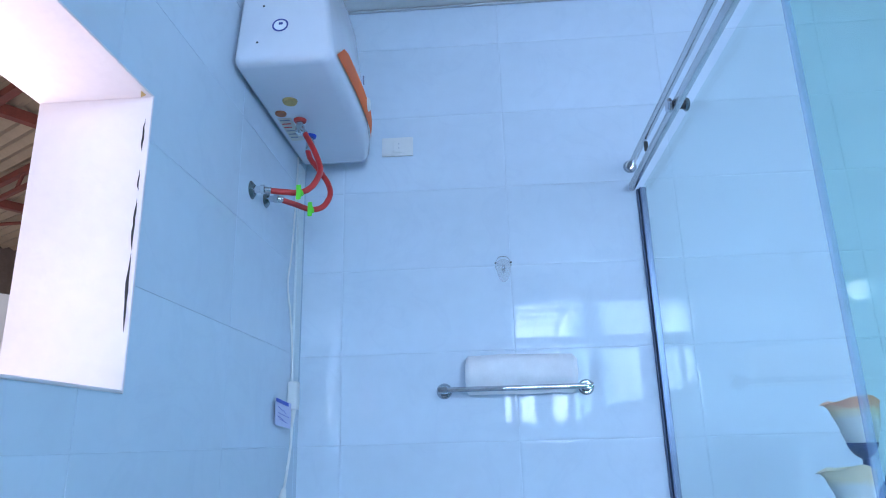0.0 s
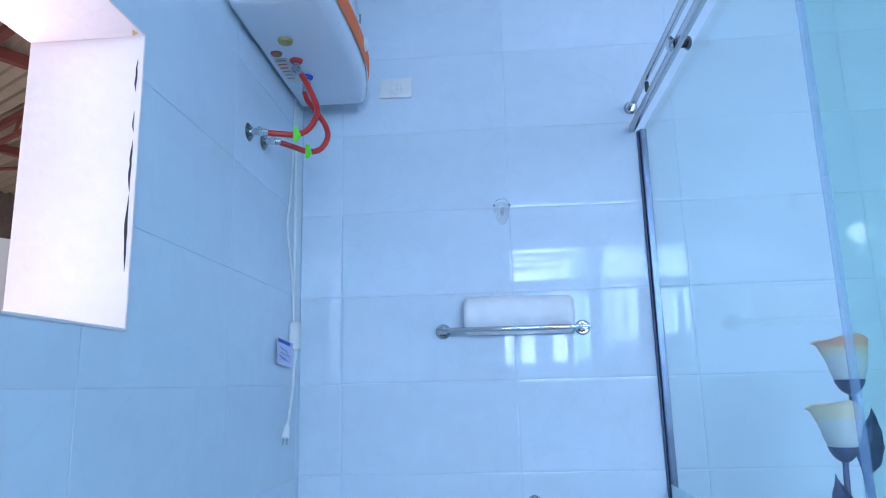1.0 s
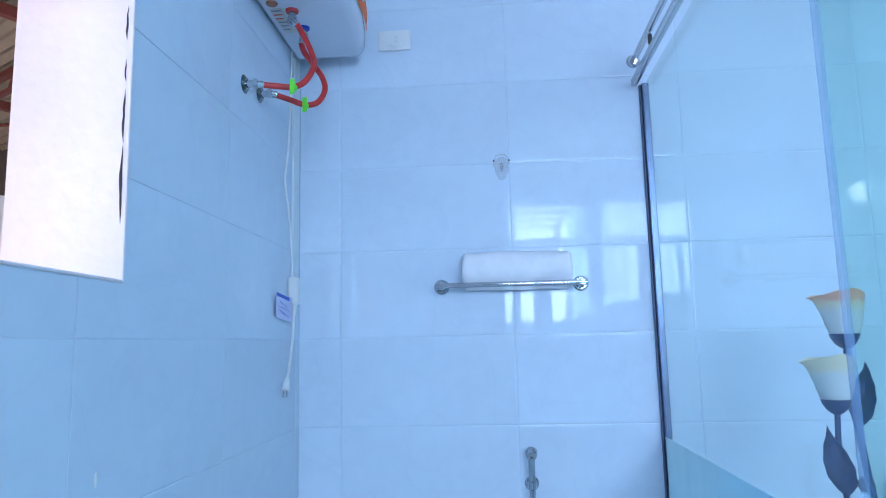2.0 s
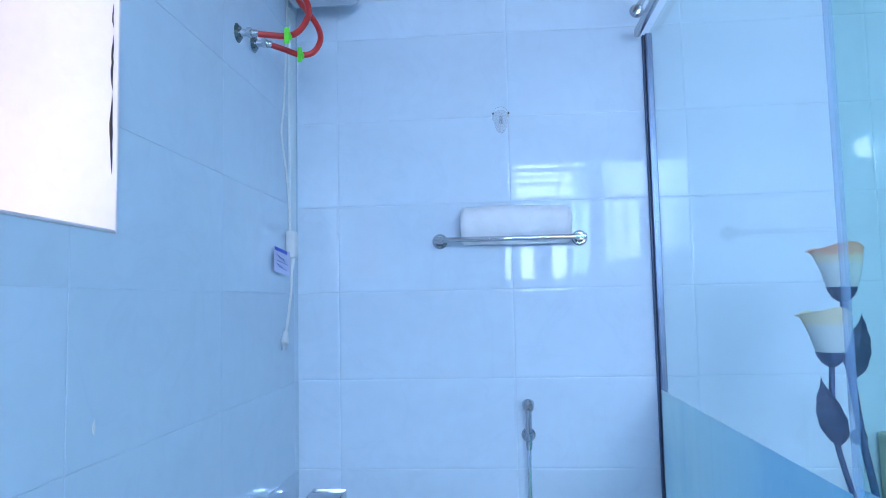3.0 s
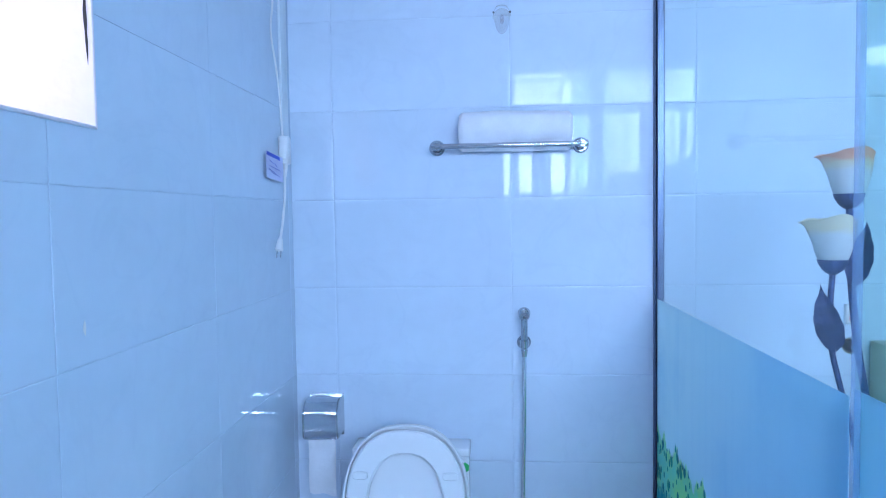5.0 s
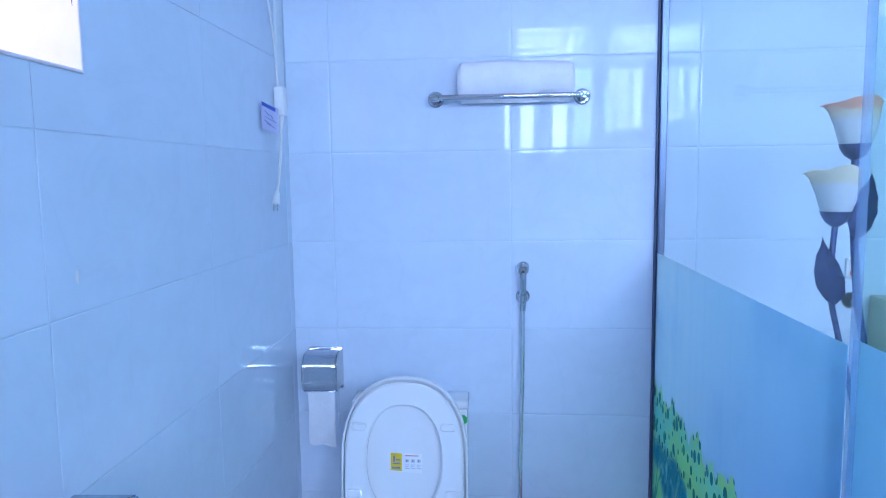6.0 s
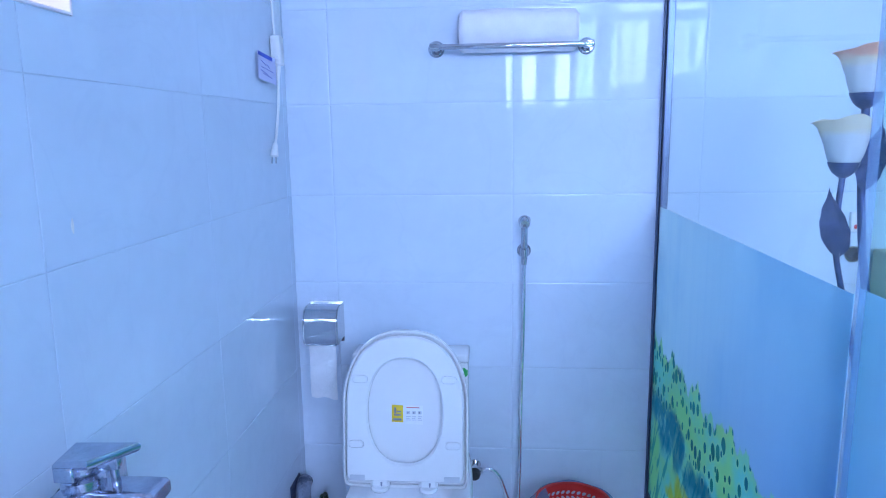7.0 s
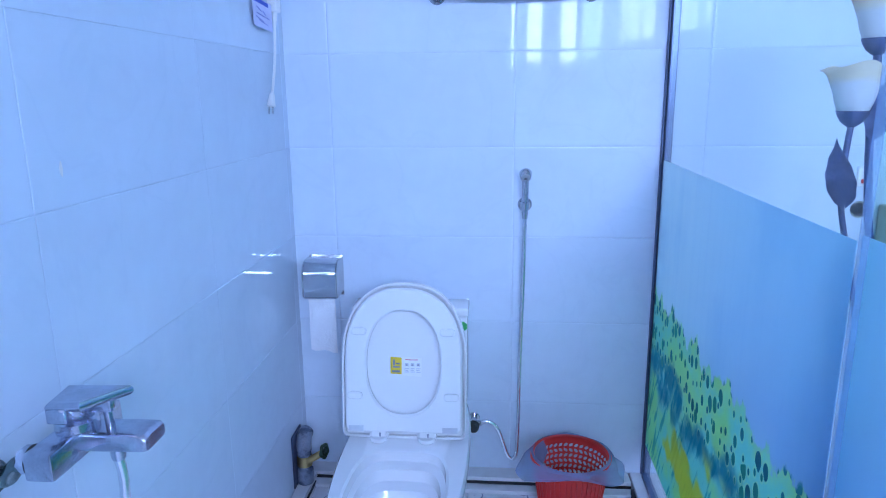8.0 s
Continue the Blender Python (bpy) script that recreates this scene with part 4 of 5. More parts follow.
def toilet():
    xc = -0.045
    w, p = group("toilet", (xc, 1.7, 0), "white ceramic toilet with seat and lid raised", "toilet")

    def egg(s, yb, yf, wide, n=48):
        # flat-backed oval: yb the back line, yf the front tip
        pts = []
        for i in range(n):
            a = i * math.tau / n
            cx, cy = math.cos(a), math.sin(a)
            ym = yb + (yf - yb) * 0.42
            if cy > 0:   # towards the back
                x = wide * math.copysign(abs(cx) ** 0.45, cx)
                y = ym + (yb - ym) * abs(cy) ** 0.75
            else:
                x = wide * math.copysign(abs(cx) ** 0.92, cx)
                y = ym + (yf - ym) * abs(cy)
            pts.append((xc + 0.013 * s + x, y))
        return pts

    b = bmesh.new()
    rings = []
    for z, yb, yf, wd in ((0.0, 2.12, 1.30, 0.115), (0.03, 2.12, 1.29, 0.12), (0.14, 2.12, 1.27, 0.125), (0.24, 2.13, 1.20, 0.155), (0.32, 2.13, 1.12, 0.176), (0.365, 2.13, 1.085, 0.182), (0.383, 2.13, 1.08, 0.181), (0.39, 2.125, 1.087, 0.176)):
        rings.append([b.verts.new((x, y, z)) for x, y in egg(1, yb, yf, wd)])
    for z, yb, yf, wd in ((0.389, 1.70, 1.15, 0.136), (0.383, 1.692, 1.157, 0.130), (0.356, 1.69, 1.16, 0.128), (0.348, 1.658, 1.175, 0.116), (0.318, 1.650, 1.18, 0.112), (0.308, 1.618, 1.20, 0.100), (0.25, 1.59, 1.25, 0.085), (0.19, 1.54, 1.33, 0.05)):
        rings.append([b.verts.new((x, y, z)) for x, y in egg(1, yb, yf, wd)])
    stitch(b, rings)
    b.faces.new(rings[0])
    b.faces.new(rings[-1])
    p("bowl", b, CERAMIC)
    t = box(-0.258, 0.124, 2.085, 2.188, 0.35, 0.655, 0.010, 3)
    p("tank", t, CERAMIC)
    p("tank_lid", box(-0.262, 0.128, 2.079, 2.192, 0.656, 0.684, 0.008, 3), CERAMIC)
    p("flush_button", rod((xc, 2.135, 0.683), (xc, 2.135, 0.689), 0.024, seg=24, bevel=0.003), CHROME)
    p("leaf_sticker", slab([(0.157 + 0.011 * math.cos(a * math.tau / 14) + 0.003 * math.sin(a * 2.1), 0.622 + 0.017 * math.sin(a * math.tau / 14)) for a in range(14)], lambda u, v, q: (xc + u, 2.0845 - q, v), 0.0008), LEAF_GREEN, "small green leaf sticker", None, False)
    # raised seat ring and lid, leaning back on the tank
    lean = radians(9.0)
    o = Vector((xc, 1.757, 0.392))
    up = Vector((0, math.sin(lean), math.cos(lean)))
    toward = Vector((0, -math.cos(lean), math.sin(lean)))

    def place(off):
        return lambda u, v, q: o + Vector((u, 0, 0)) + up * v + toward * (off + q)

    def outline(half, straight, top, n=56, foot=0.0):
        pts = []
        for i in range(n):
            a = i * math.tau / n
            cx, cy = math.cos(a), math.sin(a)
            if cy >= 0:
                pts.append((half * math.copysign(abs(cx) ** 0.82, cx), straight + (top - straight) * abs(cy) ** 0.9))
            else:
                pts.append((half * math.copysign(abs(cx) ** 0.06, cx), straight + (foot - straight) * abs(cy) ** 0.12))
        return pts
    ring_o = outline(0.171, 0.23, 0.444, foot=0.020)
    hole = []
    for i in range(56):
        a = i * math.tau / 56
        k = math.sin(a)
        hole.append((0.107 * math.copysign(abs(math.cos(a)) ** 0.85, math.cos(a)), 0.222 + (0.154 if k > 0 else 0.148) * math.copysign(abs(k) ** 0.9, k)))
    p("seat", slab(ring_o, place(0.0), 0.020, hole), SEAT, "white raised seat ring")
    p("lid", slab(outline(0.182, 0.23, 0.456, foot=0.0), place(-0.030), 0.018), SEAT, "white raised lid")
    p("lid_rim", slab(outline(0.182, 0.23, 0.456, foot=0.0), place(-0.0115), 0.020, outline(0.1752, 0.23, 0.4485, foot=0.007)), SEAT)
    for u, v in ((-0.128, 0.318), (0.128, 0.318), (-0.140, 0.130), (0.140, 0.130)):
        out = [(u + 0.022 * math.copysign(abs(math.cos(a * math.tau / 20)) ** 0.6, math.cos(a * math.tau / 20)), v + 0.011 * math.copysign(abs(math.sin(a * math.tau / 20)) ** 0.6, math.sin(a * math.tau / 20))) for a in range(20)]
        p("bumper", slab(out, place(0.019), 0.008), SEAT)
    for u in (-0.072, 0.068):
        b = slab([(u + 0.026 * math.cos(a * math.tau / 24), 0.0 + 0.026 * math.sin(a * math.tau / 24)) for a in range(24)], lambda uu, v, q: (xc + uu, 1.744 + v, 0.390 + q), 0.012)
        hg = p("hinge", b, SEAT, "round seat hinge cap")
        p("hinge_pin", rod((xc + u - 0.028, 1.755, 0.404), (xc + u + 0.028, 1.755, 0.404), 0.011, seg=16, bevel=0.002), SEAT, "", hg)
        p("hinge_gap", rod((xc + u + 0.004, 1.743, 0.401), (xc + u + 0.004, 1.7425, 0.414), 0.003, seg=8), GREY_PRINT, "", hg)
    # lugs of the seat at the hinges, and grey plates painting the shaded cut-outs beside them
    for u in (-0.072, 0.068):
        p("seat_lug", slab([(u - 0.024, 0.004), (u + 0.024, 0.004), (u + 0.024, 0.030), (u - 0.024, 0.030)], place(0.001), 0.017), SEAT)
    for u in (-0.138, 0.136):
        p("seat_recess", slab([(u - 0.022, 0.024), (u + 0.022, 0.024), (u + 0.022, 0.040), (u - 0.022, 0.040)], place(0.0201), 0.0012), GREY_SHADE)
    # instruction sticker inside the lid
    st = p("sticker", slab([(-0.04, 0.186), (0.05, 0.180), (0.05, 0.236), (-0.04, 0.238)], place(-0.0095), 0.0006), PAPER, "yellow and white instruction sticker", None, False)
    p("sticker_field", slab([(-0.041, 0.188), (-0.008, 0.186), (-0.008, 0.236), (-0.041, 0.238)], place(-0.0088), 0.0006), YELLOW, "yellow warning field", st, False)
    marks = [(-0.034, 0.206, 0.020, 0.004, GREY_PRINT), (-0.034, 0.212, 0.006, 0.018, GREY_PRINT), (-0.026, 0.216, 0.012, 0.004, GREY_PRINT), (-0.037, 0.192, 0.024, 0.006, GREY_PRINT), (0.002, 0.229, 0.038, 0.002, RED_PRINT)]
    for k in range(3):
        marks += [(0.002 + 0.017 * k, 0.211, 0.010, 0.009, GREY_SHADE), (0.004 + 0.017 * k, 0.213, 0.004, 0.005, GREY_PRINT)]
        marks += [(0.001 + 0.017 * k, 0.203 - 0.005 * q, 0.013 - 0.003 * (q % 2), 0.002, GREY_SHADE) for q in range(3)]
    for u, v, du, dv, m in marks:
        p("print_bar", slab([(u, v), (u + du, v), (u + du, v + dv), (u, v + dv)], place(-0.0081), 0.0004), m, "", st, False)


toilet()


def bidet_spray():
    x = 0.31
    w, p = group("bidet_spray", (x, BACK, 1.0), "chrome hand bidet spray on wall holder with steel hose", "bidet spray")
    p("holder", rod((x, BACK, 1.012), (x, BACK - 0.008, 1.012), 0.024, 0.021, 24, bevel=0.002), CHROME)
    p("holder_cup", rod((x, BACK - 0.028, 0.996), (x, BACK - 0.028, 1.024), 0.0135, 0.0155, 20, bevel=0.002), CHROME)
    p("holder_arm", box(x - 0.008, x + 0.008, BACK - 0.02, BACK - 0.006, 1.004, 1.02, 0.002, 1), CHROME)
    p("handle", tube([(x, BACK - 0.028, 0.985), (x, BACK - 0.029, 1.03), (x, BACK - 0.034, 1.08), (x, BACK - 0.040, 1.108)], 0.0105, 16, 5, taper=0.012), CHROME)
    p("spray_head", rod((x, BACK - 0.030, 1.118), (x, BACK - 0.055, 1.106), 0.021, 0.018, 24, bevel=0.003), CHROME)
    p("trigger", tube([(x, BACK - 0.055, 1.10), (x, BACK - 0.056, 1.07), (x, BACK - 0.046, 1.035)], 0.005, 10), CHROME)
    p("nut", rod((x, BACK - 0.028, 0.99), (x, BACK - 0.028, 0.968), 0.0115, 0.0085, 12), CHROME)
    p("hose", tube([(x, BACK - 0.028, 0.97), (x - 0.002, BACK - 0.026, 0.75), (x - 0.008, BACK - 0.024, 0.5), (x - 0.010, BACK - 0.028, 0.28), (x - 0.013, BACK - 0.04, 0.17), (0.293, BACK - 0.05, 0.122), (0.279, BACK - 0.05, 0.106), (0.263, BACK - 0.05, 0.122), (0.247, BACK - 0.05, 0.168), (0.230, BACK - 0.05, 0.214), (0.208, BACK - 0.05, 0.241), (0.185, BACK - 0.05, 0.247), (0.165, BACK - 0.05, 0.240)], 0.0068, 12, 6), HOSE_STEEL)
    p("angle_valve", rod((0.143, BACK, 0.237), (0.143, BACK - 0.065, 0.237), 0.011, seg=18, bevel=0.002), CHROME)
    p("valve_flange", rod((0.143, BACK, 0.237), (0.143, BACK - 0.006, 0.237), 0.020, seg=24, bevel=0.002), CHROME)
    p("valve_outlet", rod((0.145, BACK - 0.05, 0.237), (0.170, BACK - 0.05, 0.240), 0.0105, seg=12, bevel=0.002), CHROME)
    p("valve_knob", rod((0.143, BACK - 0.062, 0.237), (0.143, BACK - 0.086, 0.237), 0.021, 0.019, 18, bevel=0.004), RUBBER)


bidet_spray()


def waste_bin():
    c = (0.463, 1.965)
    w, p = group("waste_bin", (c[0], c[1], 0), "red perforated plastic waste bin with thin bag", "waste bin")
    r0, r1, h = 0.088, 0.122, 0.232
    b = bmesh.new()
    n, m = 42, 13
    grid = []
    for j in range(m + 1):
        z = h * j / m
        r = r0 + (r1 - r0) * j / m
        row = []
        for i in range(n):
            a = (i + (0.5 if j % 2 else 0)) * math.tau / n
            row.append(b.verts.new((c[0] + r * math.cos(a), c[1] + r * math.sin(a), z)))
        grid.append(row)
    faces = []
    for j in range(m):
        for i in range(n):
            k = (i + 1) % n
            f = b.faces.new((grid[j][i], grid[j][k], grid[j + 1][k], grid[j + 1][i]))
            a = math.sin((i + 0.5) * math.tau / n)
            if 2 <= j <= m - 2 and a > -0.35:
                faces.append(f)
    for f in faces:
        # a rim round each hole: four quads between the cell and a smaller, rounder one
        c0 = f.calc_center_median()
        vs = list(f.verts)
        inner = []
        for v, v2 in zip(vs, vs[1:] + vs[:1]):
            inner.append(b.verts.new(c0 + (v.co - c0) * 0.50))
            inner.append(b.verts.new(c0 + ((v.co + v2.co) / 2 - c0) * 0.70))
        b.faces.remove(f)
        for i in range(4):
            k0, k1, k2 = inner[2 * i], inner[2 * i + 1], inner[(2 * i + 2) % 8]
            b.faces.new((vs[i], vs[(i + 1) % 4], k1, k0))
            b.faces.new((vs[(i + 1) % 4], k2, k1))
    b.faces.new(grid[0])
    p("basket", b, BIN_RED)
    p("rim", lathe([(r1 - 0.004, -0.004), (r1 + 0.006, -0.006), (r1 + 0.009, 0.0), (r1 + 0.006, 0.006), (r1 - 0.004, 0.004), (r1 - 0.004, -0.004)], (c[0], c[1], h), 44), BIN_RED)
    for i in range(22):
        a = math.pi * (1.0 + (i + 0.5) / 22)
        q = [(c[0] + (r0 + (r1 - r0) * t + 0.0015) * math.cos(a), c[1] + (r0 + (r1 - r0) * t + 0.0015) * math.sin(a), h * t) for t in (0.02, 0.93)]
        p("rib", tube(q, 0.0022, 6), BIN_RED)

    def wave(a, k):
        s = noise.noise((math.cos(a) * 2.4, math.sin(a) * 2.4, k * 0.6))
        side = abs(math.cos(a)) ** 2
        return (0.016 * s + 0.024 * side) * k / 3, (0.012 * s - 0.046 * side) * k / 3
    p("bag", lathe([(r1 - 0.002, 0.012), (r1 + 0.010, 0.009), (r1 + 0.012, 0.001), (r1 + 0.014, -0.002), (r1 + 0.015, -0.005)], (c[0], c[1], h), 60, wave), BAG, "thin bluish plastic bag folded over the rim")
    # crumpled inner side of the bag along one flank
    b = bmesh.new()
    rows = []
    for k in range(8):
        row = []
        for i in range(19):
            u = i / 18
            a = 2.35 + 1.75 * u
            deep = k / 7 * (0.03 + 0.085 * math.sin(math.pi * u) ** 0.7)
            rr = r1 - 0.006 - deep * 0.15 - 0.012 * (k / 7) * (1 + noise.noise((u * 7, k * 0.5, 2)))
            row.append(b.verts.new((c[0] + rr * math.cos(a), c[1] + rr * math.sin(a), h + 0.006 - deep)))
        rows.append(row)
    for q, v in zip(rows, rows[1:]):
        for i in range(18):
            b.faces.new((q[i], q[i + 1], v[i + 1], v[i]))
    p("bag_lining", b, BAG, "crumpled bag inside the bin")


waste_bin()


def corner_valve():
    w, p = group("drain_pipe", (-0.44, 2.12, 0.037), "grey plastic pipe with brass gate valve on the ledge", "pipe")
    x, y = -0.446, 2.06
    p("pipe", rod((x, y, 0.037), (x, y, 0.175), 0.024, seg=24, bevel=0.002), PVC)
    p("coupling", rod((x, y, 0.038), (x, y, 0.095), 0.0285, seg=24, bevel=0.004), PVC)
    p("elbow", tube([(x, y, 0.165), (x, y + 0.002, 0.19), (x - 0.001, y + 0.016, 0.208), (x - 0.002, y + 0.04, 0.212)], 0.0265, 20, 5), PVC)
    # thin dark blue strip drawn in place of the shade behind the pipe
    p("shadow_board", box(LEFT + 0.001, LEFT + 0.006, y - 0.05, y + 0.05, 0.04, 0.235, 0.001, 1), SHADE_STRIP, "dark backing strip")
    p("tee", rod((x + 0.01, y - 0.01, 0.125), (x + 0.062, y - 0.006, 0.155), 0.012, seg=16, bevel=0.002), BRASS)
    p("collar", rod((x, y, 0.105), (x, y, 0.145), 0.0265, seg=24, bevel=0.003), BRASS)
    c = Vector((x + 0.072, y - 0.002, 0.163))
    d = Vector((0.95, -0.28, 0.1)).normalized()
    s, u = d.orthogonal().normalized(), None
    u = d.cross(s)
    ring = [c + 0.021 * (math.cos(a * math.tau / 20) * s + math.sin(a * math.tau / 20) * u) * (1 + 0.12 * math.cos(5 * a * math.tau / 20)) for a in range(21)]
    wh = p("wheel", tube(ring, 0.006, 8, 2), WHEEL, "dark green hand wheel")
    p("hub", rod(c - d * 0.012, c + d * 0.006, 0.009, seg=12), WHEEL, "", wh)
    for k in range(4):
        a = k * math.pi / 2
        p("spoke", rod(c, c + 0.02 * (math.cos(a) * s + math.sin(a) * u), 0.004, seg=8), WHEEL, "", wh)


corner_valve()


def mixer_tap():
    w, p = group("mixer_tap", (LEFT, 0.84, 0.88), "chrome wall-mounted lever mixer tap with shower hose", "tap")
    zb = 0.884
    for y, yw, zw in ((0.780, 0.774, 0.856), (0.905, 0.906, 0.834)):
        p("flange", rod((LEFT, yw, zw), (LEFT + 0.010, yw, zw), 0.025, 0.021, 28, bevel=0.003), DARK_CHROME)
        p("elbow", tube([(LEFT + 0.008, yw, zw), (LEFT + 0.022, yw, zw + 0.002), (LEFT + 0.034, y, zb - 0.010), (LEFT + 0.055, y, zb)], 0.0125, 16, 5), DARK_CHROME)
        nut = p("nut", rod((LEFT + 0.044, y, zb), (LEFT + 0.060, y, zb), 0.020, seg=6, bevel=0.002), TAP_CHROME)
        p("washer", rod((LEFT + 0.0595, y, zb), (LEFT + 0.0625, y, zb), 0.0215, seg=24), RUBBER, "", nut)
    xb = -0.392
    # square-sectioned body with bevelled arrises
    p("body", box(xb - 0.022, xb + 0.021, 0.756, 0.930, zb - 0.021, zb + 0.021, 0.005, 2), TAP_CHROME)
    collar = p("cartridge", rod((xb + 0.004, 0.843, zb + 0.016), (xb + 0.004, 0.843, zb + 0.036), 0.031, 0.030, 28, bevel=0.004), TAP_CHROME)
    p("cartridge_neck", rod((xb + 0.004, 0.843, zb + 0.034), (xb + 0.004, 0.843, zb + 0.058), 0.024, 0.027, 28, bevel=0.003), TAP_CHROME, "", collar)
    p("cartridge_dome", lathe([(0.028, 0.0), (0.027, 0.008), (0.020, 0.014), (0.0, 0.016)], (xb + 0.006, 0.843, zb + 0.056), 28), TAP_CHROME, "", collar)
    # flat lever plate, tilted up a little, with a folded lip over the spout
    out = [(-0.010, -0.036), (0.040, -0.034), (0.086, 0.026), (-0.018, 0.030)]
    lever = p("lever", slab(out, lambda u, v, q: (xb + u, 0.835 + v, 0.944 + q + 0.05 * max(0, u)), 0.014), TAP_CHROME)
    p("lever_lip", box(xb - 0.010, xb + 0.020, 0.797, 0.803, 0.928, 0.950, 0.002, 1), TAP_CHROME, "", lever)
    p("diverter", rod((xb + 0.056, 0.842, zb + 0.014), (xb + 0.054, 0.842, zb + 0.050), 0.0065, 0.0065, 14, bevel=0.002), TAP_CHROME, "small pull-up diverter")
    p("diverter_cap", box(xb + 0.030, xb + 0.066, 0.832, 0.852, zb + 0.046, zb + 0.066, 0.005, 2), TAP_CHROME)
    # flat spout with a level top
    b = bmesh.new()
    rings = []
    for x, zc, hy, hz in ((xb + 0.012, zb + 0.004, 0.022, 0.016), (xb + 0.05, zb + 0.006, 0.027, 0.015), (xb + 0.09, zb + 0.007, 0.029, 0.014), (xb + 0.116, zb + 0.007, 0.029, 0.013), (xb + 0.122, zb + 0.006, 0.027, 0.010)):
        ring = []
        for i in range(24):
            a = i * math.tau / 24
            ring.append(b.verts.new((x, 0.843 + hy * math.copysign(abs(math.cos(a)) ** 0.3, math.cos(a)), zc + hz * math.copysign(abs(math.sin(a)) ** 0.35, math.sin(a)))))
        rings.append(ring)
    stitch(b, rings)
    b.faces.new(rings[0])
    b.faces.new(rings[-1])
    p("spout", b, TAP_CHROME)
    p("hose_nut", rod((xb + 0.060, 0.845, zb - 0.006), (xb + 0.060, 0.845, zb - 0.034), 0.0125, 0.010, 16, bevel=0.002), TAP_CHROME)
    p("hose", tube([(xb + 0.060, 0.845, zb - 0.03), (xb + 0.062, 0.846, 0.80), (xb + 0.052, 0.835, 0.68), (xb + 0.03, 0.80, 0.55), (xb + 0.0, 0.76, 0.47), (xb - 0.03, 0.70, 0.52), (xb - 0.045, 0.66, 0.66), (xb - 0.05, 0.64, 0.80)], 0.0075, 12, 7), HOSE_STEEL)


mixer_tap()


def shower_screen():
    w, p = group("shower_screen", (0.75, 1.2, 0.04), "frameless sliding shower screen with printed privacy film", "shower screen")
    x = 0.75
    fx = p("fixed_pane", box(x - 0.004, x + 0.004, 0.985, 2.178, 0.05, 2.345, 0.0012, 1), GLASS, "clear glass pane", None, False)
    dr = p("door_pane", box(x + 0.026, x + 0.034, -0.55, 1.03, 0.05, 2.345, 0.0012, 1), GLASS_GREEN, "greenish glass sliding door", None, False)
    for o in (fx, dr):
        o.visible_shadow = False
    p("film", box(x - 0.0056, x - 0.0046, 0.985, 2.176, 0.165, 1.160), FILM, "blue sky and meadow printed film", None, False)
    p("door_film", box(x + 0.0243, x + 0.0253, -0.55, 1.028, 0.165, 1.160), FILM, "blue printed film on the door", None, False)
    p("seal", box(x - 0.005, x + 0.005, 0.969, 0.9845, 0.05, 2.345, 0.003, 2), SEAL, "pale lavender edge seal")
    p("wall_channel", box(x - 0.006, x + 0.017, 2.170, BACK - 0.001, 0.04, 2.36, 0.002, 1), ALU, "grey aluminium wall channel")
    p("gasket", box(x - 0.0125, x - 0.0065, 2.184, BACK - 0.001, 0.04, 2.36, 0.002, 1), mat("dark_gasket", (0.09, 0.13, 0.22), 0.5), "dark gasket strip")
    p("bottom_channel", box(x - 0.013, x + 0.013, 0.98, 2.169, 0.041, 0.056, 0.002, 1), ALU)
    b = box(x - 0.041, x - 0.022, -0.55, BACK - 0.02, 2.350, 2.378, 0.004, 2)
    p("lower_rail", b, STEEL, "steel rail holding the glass")
    p("upper_rail", box(x - 0.032, x - 0.018, -0.55, BACK - 0.004, 2.436, 2.464, 0.004, 2), STEEL, "steel sliding rail")
    p("rail_bracket", rod((x - 0.025, BACK, 2.45), (x - 0.025, BACK - 0.016, 2.45), 0.025, 0.022, 24, bevel=0.004), CHROME)
    p("rail_stop", box(x - 0.031, x - 0.018, 1.94, 1.95, 2.398, 2.434, 0.003, 1), RUBBER, "black rail stop")
    for y in (1.57, 0.3):
        ro = p("roller", rod((x - 0.056, y, 2.366), (x - 0.042, y, 2.366), 0.020, 0.020, 24, bevel=0.004), CHROME)
        p("roller_axle", rod((x - 0.044, y, 2.366), (x - 0.008, y, 2.366), 0.012, seg=16), RUBBER, "", ro)
        p("roller_cap", rod((x - 0.008, y, 2.366), (x + 0.003, y, 2.366), 0.019, 0.018, 24, bevel=0.003), DARK_CHROME, "", ro)


shower_screen()


